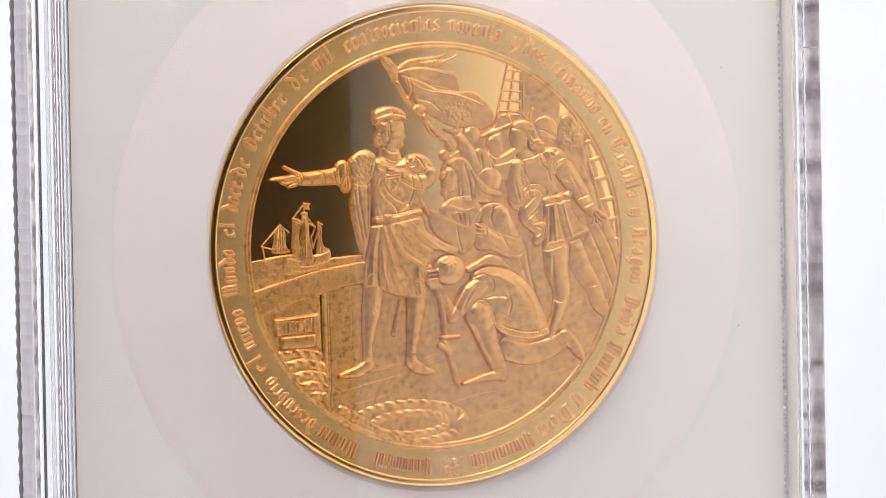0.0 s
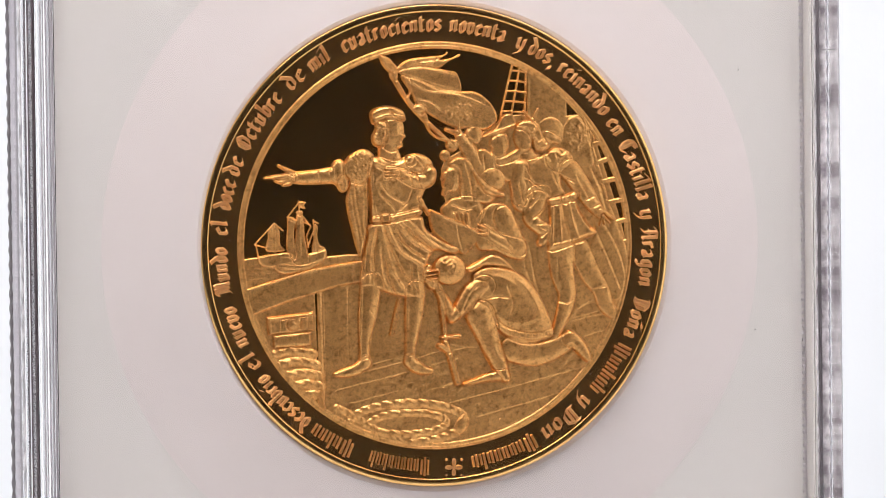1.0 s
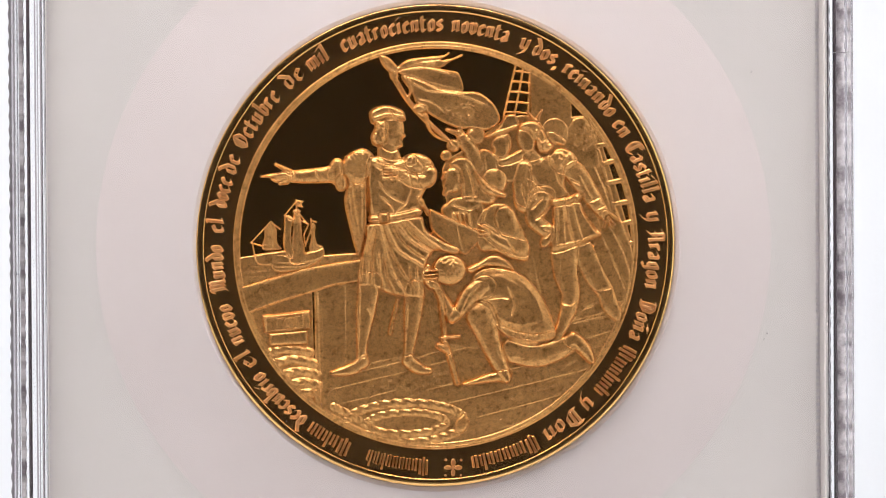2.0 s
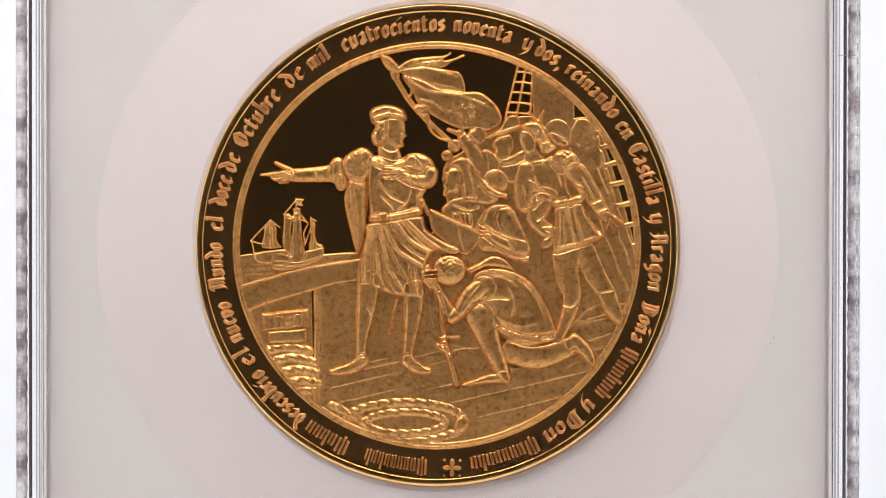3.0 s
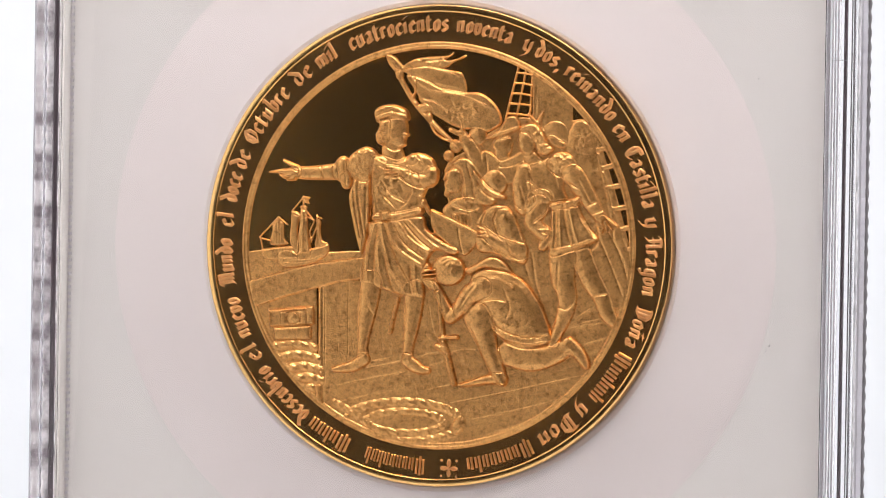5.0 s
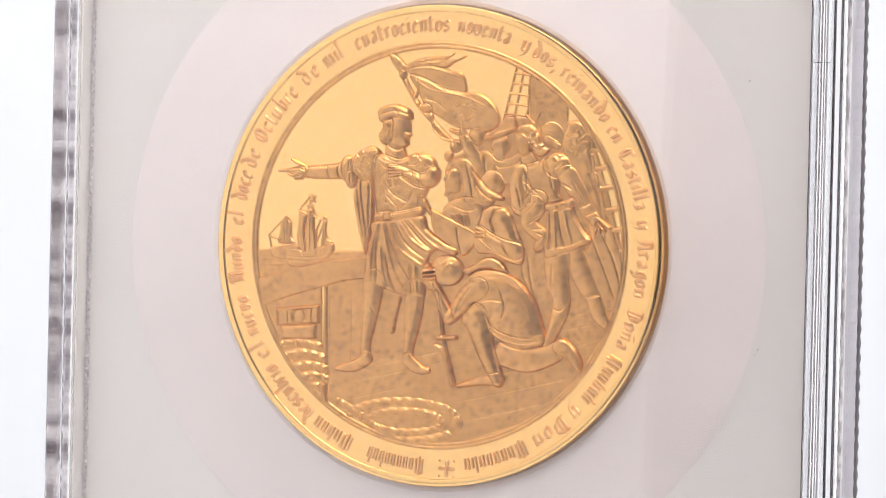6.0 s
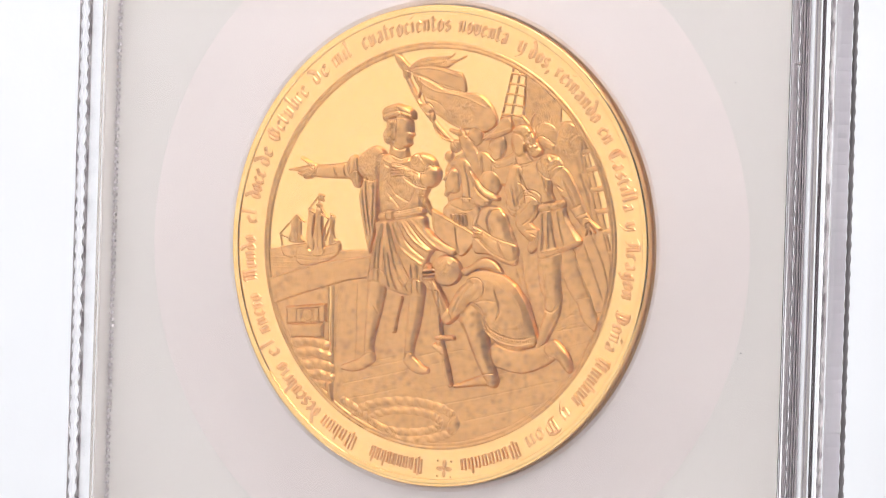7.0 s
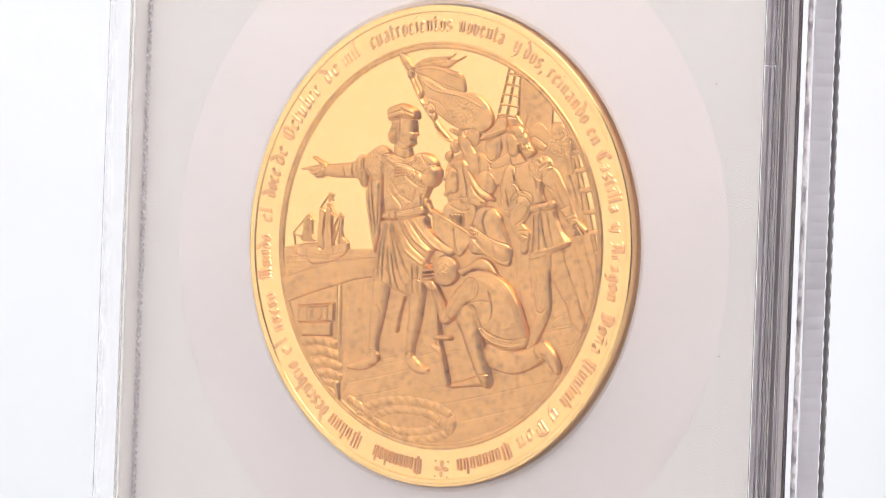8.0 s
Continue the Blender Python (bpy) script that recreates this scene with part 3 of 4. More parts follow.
def standing_leader():
    r = Relief(460, 180, 830, 675, 0.72)
    # hanging cloak with its fur edge
    r.shape([(612, 278), (650, 268), (655, 300), (652, 370), (648, 410), (637, 452), (630, 440), (620, 400), (611, 352), (618, 320)], 0.42, 9)
    for pts in ([(630, 290), (628, 340), (640, 420)], [(643, 290), (644, 350), (643, 405)], [(620, 335), (624, 370), (634, 425)]):
        r.fold(pts, 2.6, -0.13)
    r.fold([(651, 285), (651, 405)], 2.0, -0.2)
    # pointing arm
    r.limb([(604, 304, 17), (575, 307, 14), (535, 309, 12), (512, 308, 10)], 0.55)
    r.limb([(514, 306, 9), (494, 308, 7), (480, 307, 3.5), (465, 308, 2)], 0.42)
    r.limb([(516, 300, 5), (504, 294, 4), (491, 287, 3)], 0.42)
    r.cut = 0.5
    r.limb([(506, 313, 5), (492, 316, 3.5), (484, 313, 2.5)], 0.44)
    r.limb([(510, 318, 5), (498, 321, 3)], 0.42)
    r.cut = 1.0
    r.ball(600, 302, 17, 24, 0.66)
    r.ball(606, 322, 11, 15, 0.5)
    for pts in ([(516, 292), (520, 320)], [(560, 296), (566, 322)], [(590, 284), (594, 330)], [(604, 288), (607, 334)]):
        r.fold(pts, 2.0, -0.10)
    r.shape([(611, 280), (640, 261), (660, 268), (664, 284), (650, 318), (632, 322), (614, 312)], 0.68, 12)
    r.rough(635, 300, 30, 42, 0.06, 3.4)
    # head, hair and cap
    r.limb([(688, 256, 17), (692, 284, 22)], 0.55)
    r.ball(695, 230, 24, 36, 0.74)
    r.cut = 0.0
    r.shape([(712, 232), (722, 240), (714, 246), (716, 258), (700, 262), (700, 240)], 0.58, 6)
    r.cut = 1.0
    r.shape([(664, 212), (684, 212), (688, 230), (680, 256), (664, 256), (659, 240), (666, 225)], 0.74, 8)
    r.rough(674, 236, 18, 26, 0.07, 3.0)
    r.shape([(659, 214), (657, 198), (668, 189), (690, 185), (714, 193), (721, 203), (720, 214), (700, 209), (680, 211), (664, 218)], 0.84, 7)
    r.fold([(662, 206), (690, 198), (718, 204)], 2.0, -0.12)
    r.fold([(700, 206), (690, 192)], 2.0, -0.10)
    # body
    r.shape([(652, 288), (668, 275), (700, 284), (730, 273), (762, 286), (762, 320), (748, 352), (744, 380), (700, 390), (660, 392), (654, 350)], 0.66, 12)
    r.fold([(660, 283), (690, 294), (724, 284)], 3.0, 0.10)
    r.fold([(664, 292), (690, 302), (722, 292)], 2.0, -0.08)
    r.fold([(658, 300), (657, 340), (664, 378)], 3.0, 0.10)
    r.rough(690, 330, 34, 44, 0.05, 5.0)
    for pts in ([(672, 320), (690, 345), (720, 360)], [(730, 335), (722, 355), (705, 372)], [(675, 345), (695, 365), (700, 378)]):
        r.fold(pts, 2.0, -0.10)
    # folded arm
    r.ball(745, 290, 27, 18, 0.84, 20)
    r.ball(728, 282, 10, 10, 0.8)
    r.limb([(764, 306, 13), (758, 318, 15), (735, 318, 12), (712, 308, 9)], 0.88)
    r.limb([(714, 306, 9), (698, 300, 7), (684, 296, 4)], 0.86)
    r.cut = 0.5
    for k in range(3):
        r.limb([(704, 303 + 4 * k, 3), (682, 302 + 6 * k, 2.2)], 0.84)
    for pts in ([(725, 300), (730, 330)], [(738, 306), (746, 332)], [(740, 278), (752, 296)], [(756, 290), (770, 300)]):
        r.fold(pts, 2.2, -0.11)
    r.cut = 1.0
    # belt and skirt
    r.shape([(656, 392), (742, 380), (756, 405), (790, 428), (816, 440), (806, 452), (778, 444), (764, 450), (756, 470), (752, 500), (749, 528), (700, 522), (660, 508), (633, 500), (638, 455), (648, 418)], 0.62, 9)
    for pts in ([(672, 398), (682, 440), (694, 480), (720, 520)], [(684, 398), (704, 440), (735, 462), (748, 470)], [(662, 398), (652, 440), (648, 500)], [(704, 394), (728, 425), (765, 448)],
                [(722, 390), (758, 425), (790, 446)], [(668, 440), (672, 480), (682, 515)], [(736, 470), (738, 500), (740, 522)]):
        r.fold(pts, 3.2, 0.14)
    for pts in ([(678, 398), (692, 440), (712, 480), (740, 520)], [(694, 396), (716, 432), (752, 458)], [(667, 400), (660, 450), (660, 505)], [(713, 392), (744, 426), (780, 450)],
                [(678, 450), (686, 490), (698, 518)], [(726, 470), (728, 500), (730, 520)], [(642, 440), (640, 470), (640, 498)]):
        r.fold(pts, 2.4, -0.17)
    r.limb([(660, 386, 7), (700, 383, 7), (743, 374, 7)], 0.80)
    r.fold([(664, 386), (700, 383), (740, 375)], 1.4, -0.05)
    r.shape([(672, 376), (688, 375), (689, 392), (673, 393)], 0.92, 3, False)
    # legs and shoes
    r.limb([(654, 500, 20), (648, 545, 18), (643, 580, 14), (640, 612, 10), (640, 634, 11)], 0.55)
    r.limb([(642, 638, 12), (624, 650, 11), (604, 655, 9), (586, 657, 5)], 0.50)
    r.limb([(734, 515, 19), (731, 555, 17), (727, 590, 13), (723, 618, 10), (722, 636, 11)], 0.55)
    r.limb([(722, 638, 12), (734, 648, 12), (748, 655, 9), (760, 656, 6)], 0.50)
    for pts in ([(636, 510), (634, 560), (632, 600)], [(720, 540), (718, 580)], [(650, 545), (660, 560)], [(630, 634), (648, 628)], [(714, 630), (732, 624)]):
        r.fold(pts, 2.2, -0.08)
    # purse and sword
    r.ball(748, 360, 6, 9, 0.5)
    r.limb([(744, 350, 4), (760, 378, 4)], 0.4)
    r.limb([(704, 530, 4), (696, 560, 4), (690, 588, 5)], 0.35)
    r.rough(700, 420, 60, 100, 0.015, 4)
    r.made("standing_figure", 0.36, "standing figure with an outstretched arm in relief")


def kneeling():
    r = Relief(740, 440, 1065, 695, 0.72)
    r.limb([(910, 622, 24), (950, 632, 22), (990, 622, 19), (1016, 608, 15)], 0.55)
    r.limb([(1016, 606, 15), (1032, 618, 13), (1042, 632, 11), (1048, 643, 7)], 0.60)
    r.fold([(1004, 628), (1018, 616), (1030, 634)], 2.0, -0.08)
    r.shape([(838, 488), (868, 474), (905, 478), (940, 500), (968, 540), (985, 588), (982, 604), (940, 613), (905, 604), (880, 585), (862, 552), (842, 530)], 0.92, 34)
    r.shape([(845, 466), (870, 452), (895, 458), (912, 480), (890, 476), (860, 474), (836, 486), (825, 476)], 0.60, 9)
    for pts in ([(856, 538), (872, 572), (900, 596), (945, 606), (982, 598)],):
        r.fold(pts, 2.4, 0.12)
    for pts in ([(866, 540), (884, 572), (912, 588), (950, 594), (980, 588)], [(850, 534), (880, 528), (902, 530)], [(900, 510), (910, 540), (905, 560)]):
        r.fold(pts, 2.4, -0.12)
    for pts in ([(850, 500), (885, 492), (920, 512)], [(880, 560), (915, 575), (955, 570)], [(920, 500), (948, 530), (962, 570)]):
        r.fold(pts, 5.0, 0.05)
    r.cut = 0.5
    for k in range(9):
        u = k / 8
        r.ball(880 + 92 * u, 578 + 19 * math.sin(0.5 * math.pi * min(1, 1.3 * u)), 3.0, 2.4, 0.86)
    r.cut = 1.0
    r.limb([(850, 560, 26), (862, 590, 22), (874, 625, 17), (888, 655, 14), (896, 672, 10)], 0.85)
    r.limb([(896, 668, 11), (868, 670, 9), (842, 676, 6), (820, 681, 4)], 0.60)
    r.fold([(835, 575), (852, 610), (866, 645)], 3.0, -0.08)
    r.limb([(858, 508, 19), (836, 520, 18), (815, 548, 14), (800, 562, 12)], 1.0)
    r.limb([(800, 562, 12), (790, 540, 11), (774, 510, 9), (762, 490, 9)], 0.82)
    r.fold([(846, 505), (830, 525), (818, 550)], 3.0, -0.10)
    r.ball(796, 478, 31, 28, 0.92)
    r.rough(790, 470, 28, 20, 0.05, 3.6)
    r.limb([(758, 472, 7), (752, 488, 8), (764, 506, 8)], 0.80)
    for k in range(3):
        r.limb([(754, 480 + 7 * k, 3.2), (772, 478 + 7 * k, 3)], 0.95)
    r.limb([(778, 520, 5), (784, 570, 5), (788, 605, 5)], 0.5)
    r.limb([(786, 605, 7), (798, 640, 6), (808, 678, 6)], 0.5)
    r.limb([(780, 598, 4), (812, 596, 5)], 0.62)
    r.limb([(776, 612, 6), (790, 620, 6)], 0.55)
    r.made("kneeling_figure", 0.52, "kneeling figure with a cape and staff in relief")


def crowd():
    r = Relief(740, 200, 1145, 630)
    r.shape([(785, 300), (830, 262), (880, 225), (925, 206), (1000, 212), (1050, 215), (1085, 300), (1120, 420), (1138, 500), (1100, 540), (1050, 545), (985, 600), (900, 620), (790, 610), (762, 560), (752, 450), (775, 400), (800, 400)], 0.10, 3)
    for pts in ([(945, 440), (955, 500), (975, 570)], [(930, 450), (945, 500), (960, 545)], [(1065, 410), (1085, 460), (1110, 510)], [(1075, 400), (1100, 450), (1125, 500)], [(1088, 420), (1098, 480), (1100, 530)]):
        r.fold(pts, 3.0, -0.05)
    r.made("drapery", 0.05, "hanging cloaks in low relief")
    # raised arms and far heads
    r = Relief(780, 205, 875, 330)
    r.cut = 0.3
    r.ball(846, 240, 17, 18, 0.42)
    r.limb([(836, 236, 6), (831, 243, 4)], 0.38)
    r.cut = 1.0
    r.limb([(850, 296, 16), (838, 270, 14), (824, 250, 11), (817, 234, 7)], 0.46)
    r.limb([(817, 234, 5), (819, 215, 3)], 0.40)
    r.limb([(812, 236, 5), (796, 230, 4)], 0.40)
    r.ball(806, 258, 12, 12, 0.42)
    r.ball(793, 276, 10, 10, 0.36)
    r.fold([(800, 250), (812, 266)], 1.8, -0.1)
    r.fold([(842, 225), (832, 240), (848, 252)], 2.0, -0.08)
    r.made("cheering_figure", 0.18, "figure with raised arms in relief")
    r = Relief(850, 195, 935, 330)
    r.cut = 0.3
    r.ball(893, 256, 18, 22, 0.46)
    r.shape([(878, 246), (872, 260), (877, 266), (876, 282), (892, 290), (904, 276), (900, 248)], 0.44, 7)
    r.cut = 1.0
    r.shape([(860, 243), (884, 228), (899, 206), (917, 205), (924, 226), (905, 236), (882, 243), (866, 247)], 0.50, 6)
    r.fold([(868, 240), (895, 232), (920, 224)], 1.8, 0.09)
    r.shape([(850, 272), (868, 266), (892, 284), (928, 270), (930, 320), (890, 325), (852, 322)], 0.34, 8)
    r.limb([(930, 272, 8), (912, 282, 8), (892, 288, 6)], 0.42)
    r.fold([(862, 275), (866, 310)], 2.2, -0.08)
    r.fold([(882, 290), (886, 320)], 2.2, -0.08)
    r.made("hatted_figure", 0.22, "figure in a pointed hat in relief")
    r = Relief(935, 185, 1075, 300)
    r.cut = 0.3
    r.ball(987, 236, 25, 25, 0.30)
    r.cut = 1.0
    r.cut = 0.3
    r.ball(1034, 250, 30, 36, 0.34)
    r.cut = 1.0
    r.shape([(1018, 216), (1046, 216), (1062, 260), (1066, 300), (1030, 300), (1010, 270)], 0.26, 8)
    r.rough(1036, 248, 26, 30, 0.05, 4)
    r.limb([(962, 232, 6), (956, 216, 5), (964, 198, 3)], 0.3)
    r.limb([(952, 216, 4), (938, 200, 2.5)], 0.3)
    r.limb([(980, 245, 8), (1000, 255, 7)], 0.34)
    r.made("far_figures", 0.12, "low heads of far figures in relief")
    # cloaked one by the shrouds
    r = Relief(1000, 260, 1140, 560)
    r.shape([(1022, 268), (1050, 276), (1068, 315), (1090, 360), (1112, 410), (1130, 470), (1134, 520), (1096, 542), (1066, 500), (1050, 450), (1066, 412), (1040, 340)], 0.20, 8)
    for pts in ([(1055, 290), (1080, 350), (1095, 420)], [(1070, 420), (1092, 470), (1112, 520)], [(1082, 400), (1108, 450), (1124, 500)]):
        r.fold(pts, 3.0, -0.07)
    r.made("cloaked_figure", 0.14, "cloaked figure in low relief")
    # old one in a scarf, with the chart that is held out
    r = Relief(755, 270, 870, 420)
    r.cut = 0.3
    r.ball(806, 318, 17, 24, 0.42)
    r.limb([(792, 308, 5), (786, 317, 3)], 0.40)
    r.limb([(796, 332, 8), (790, 343, 5)], 0.38)
    r.cut = 1.0
    r.cut = 0.0
    r.shape([(795, 300), (790, 316), (786, 330), (800, 342), (812, 330), (812, 302)], 0.40, 6)
    r.cut = 1.0
    r.shape([(796, 292), (812, 279), (832, 281), (846, 298), (852, 330), (856, 360), (836, 360), (820, 356), (818, 320), (812, 300)], 0.48, 8)
    for pts in ([(816, 300), (822, 330), (824, 356)], [(828, 290), (838, 325), (842, 358)]):
        r.fold(pts, 2.2, -0.13)
    r.shape([(783, 374), (792, 360), (810, 350), (850, 352), (862, 380), (850, 410), (800, 400)], 0.36, 10)
    r.fold([(800, 362), (830, 372), (850, 366)], 2.4, -0.09)
    for k in range(4):
        r.limb([(812 + 7 * k, 396, 3.2), (806 + 8 * k, 380, 2.6)], 0.46)
    r.made("scarfed_figure", 0.24, "old figure in a head scarf in relief")
    r = Relief(755, 365, 865, 462)
    r.shape([(762, 372), (774, 374), (820, 394), (856, 414), (848, 430), (826, 452), (806, 440), (780, 422), (764, 402)], 0.30, 4)
    r.fold([(770, 376), (820, 398), (852, 414)], 2.2, 0.10)
    r.fold([(812, 400), (816, 425), (822, 448)], 2.2, -0.09)
    r.made("chart", 0.40, "unrolled chart in relief")
    # seated one in a round hat
    r = Relief(835, 290, 945, 470)
    r.cut = 0.3
    r.ball(860, 340, 18, 24, 0.52)
    r.limb([(850, 330, 5), (844, 338, 3)], 0.46)
    r.cut = 1.0
    r.cut = 0.0
    r.shape([(846, 326), (842, 342), (846, 358), (870, 364), (884, 350), (870, 330)], 0.46, 8)
    r.cut = 1.0
    r.ball(878, 322, 24, 24, 0.62)
    r.limb([(842, 304, 4), (858, 328, 6), (876, 342, 7), (896, 348, 5)], 0.66)
    r.shape([(846, 388), (866, 366), (888, 360), (908, 370), (922, 396), (938, 432), (936, 464), (905, 460), (880, 448), (850, 444), (843, 412)], 0.50, 14)
    r.limb([(898, 388, 20), (908, 416, 18), (926, 440, 15)], 0.62)
    r.limb([(926, 442, 15), (895, 432, 13), (872, 418, 10), (858, 406, 8)], 0.66)
    for k in range(3):
        r.limb([(864, 408 + 4 * k, 3.4), (850, 400 + 8 * k, 2.6)], 0.66)
    for pts in ([(884, 368), (878, 390), (886, 408)], [(900, 425), (910, 448)], [(862, 372), (854, 400)], [(870, 356), (892, 362)]):
        r.fold(pts, 2.4, -0.13)
    r.made("seated_figure", 0.38, "seated figure in a round hat in relief")
    # young one with slashed sleeves
    r = Relief(905, 210, 1125, 615, 0.72)
    r.limb([(1036, 448, 20), (1056, 492, 19), (1074, 520, 16), (1084, 548, 15), (1098, 566, 10)], 0.36)
    r.fold([(1060, 520), (1085, 515)], 2.0, -0.08)
    r.limb([(1002, 450, 25), (1004, 490, 22), (1012, 520, 18), (1010, 545, 16), (998, 578, 12), (986, 604, 9)], 0.52)
    r.fold([(990, 536), (1010, 544), (1026, 532)], 2.2, -0.10)
    r.fold([(996, 460), (994, 510)], 3.0, -0.05)
    r.limb([(938, 268, 12), (950, 290, 18)], 0.42)
    r.cut = 0.3
    r.ball(936, 246, 18, 26, 0.56)
    r.shape([(926, 236), (921, 252), (926, 258), (926, 268), (940, 274), (952, 262), (948, 236)], 0.54, 7)
    r.cut = 1.0
    r.shape([(921, 230), (930, 218), (950, 216), (964, 228), (976, 250), (986, 262), (972, 274), (956, 270), (950, 250), (938, 234)], 0.64, 8)
    r.rough(964, 248, 22, 28, 0.09, 3.6)
    r.shape([(932, 294), (960, 284), (980, 276), (1006, 296), (1004, 330), (1012, 352), (985, 362), (962, 350), (940, 340), (928, 318)], 0.50, 12)
    r.ball(1002, 288, 27, 22, 0.66, 20)
    r.rough(1000, 286, 24, 18, 0.09, 4.5)
    r.limb([(1022, 308, 20), (1044, 340, 18), (1062, 368, 14), (1076, 386, 11)], 0.60)
    r.limb([(1076, 386, 9), (1088, 388, 6), (1100, 396, 4)], 0.50)
    for k in range(3):
        r.limb([(1080, 390, 3.5), (1074 + 9 * k, 406 - 2 * k, 2.6)], 0.48)
    for pts in ([(1010, 320), (1030, 330)], [(1032, 316), (1056, 362)], [(1046, 362), (1064, 354)], [(1056, 376), (1076, 368)], [(940, 300), (955, 330), (975, 345)], [(985, 300), (995, 330)]):
        r.fold(pts, 2.4, -0.12)
    r.ball(934, 350, 22, 30, 0.54, 10)
    r.limb([(930, 300, 14), (926, 325, 17), (932, 350, 18)], 0.56)
    r.ball(962, 348, 22, 16, 0.62)
    r.limb([(960, 362, 20), (948, 388, 16), (962, 405, 14), (976, 416, 14), (966, 434, 9)], 0.56)
    for pts in ([(944, 372), (964, 352)], [(950, 392), (970, 376), (975, 365)], [(958, 402), (976, 400)], [(966, 424), (976, 414), (966, 408)], [(926, 330), (934, 362)], [(950, 340), (952, 356)]):
        r.fold(pts, 2.2, -0.14)
    r.shape([(984, 362), (1024, 352), (1040, 380), (1056, 404), (1069, 418), (1056, 428), (1020, 440), (979, 449), (982, 410)], 0.54, 9)
    for pts in ([(1004, 364), (1010, 400), (1020, 436)], [(1030, 364), (1044, 392), (1062, 416)], [(990, 372), (990, 410), (988, 440)]):
        r.fold(pts, 3.0, -0.15)
    for pts in ([(1016, 364), (1024, 400), (1034, 430)], [(998, 366), (1000, 405), (1002, 440)], [(1026, 358), (1050, 392), (1066, 412)], [(984, 440), (1022, 432), (1058, 420)]):
        r.fold(pts, 3.0, 0.10)
    r.limb([(984, 362, 7), (1006, 358, 6), (1028, 352, 8)], 0.66)
    r.ball(1010, 358, 7, 8, 0.74)
    r.ball(1026, 354, 7, 8, 0.74)
    r.made("young_figure", 0.34, "standing figure with slashed sleeves in relief")


sea_and_ships()
bulwark()
bollard()
deck()
rigging()
banner()
crowd()
standing_leader()
kneeling()
part("inner_ring", lathe([(0.02855, 0.0001), (0.02865, -0.00016), (0.02885, -0.00024), (0.02908, -0.00022), (0.02914, -0.00014), (0.02922, -0.00022), (0.0294, -0.00026),
     (0.02958, -0.0002), (0.0297, 0.0001)], 320), GOLD_FROST, medal, "narrow raised inner ring")


# ---- the lettered border ----
BASELINE, X_HEIGHT = 31.05, 1.85
NIB = (0.215, 0.14)      # half of the broad pen's edge, in mm


def stem(x):
    return [(x - 0.12, 0.80), (x, 0.90), (x, 0.12), (x + 0.12, 0.18)]


def arch(x):
    return [(x, 0.72), (x + 0.30, 0.92), (x + 0.47, 0.82)]


BOWL = [(0.38, 0.05), (0.15, 0.22), (0.15, 0.75), (0.38, 0.93)]
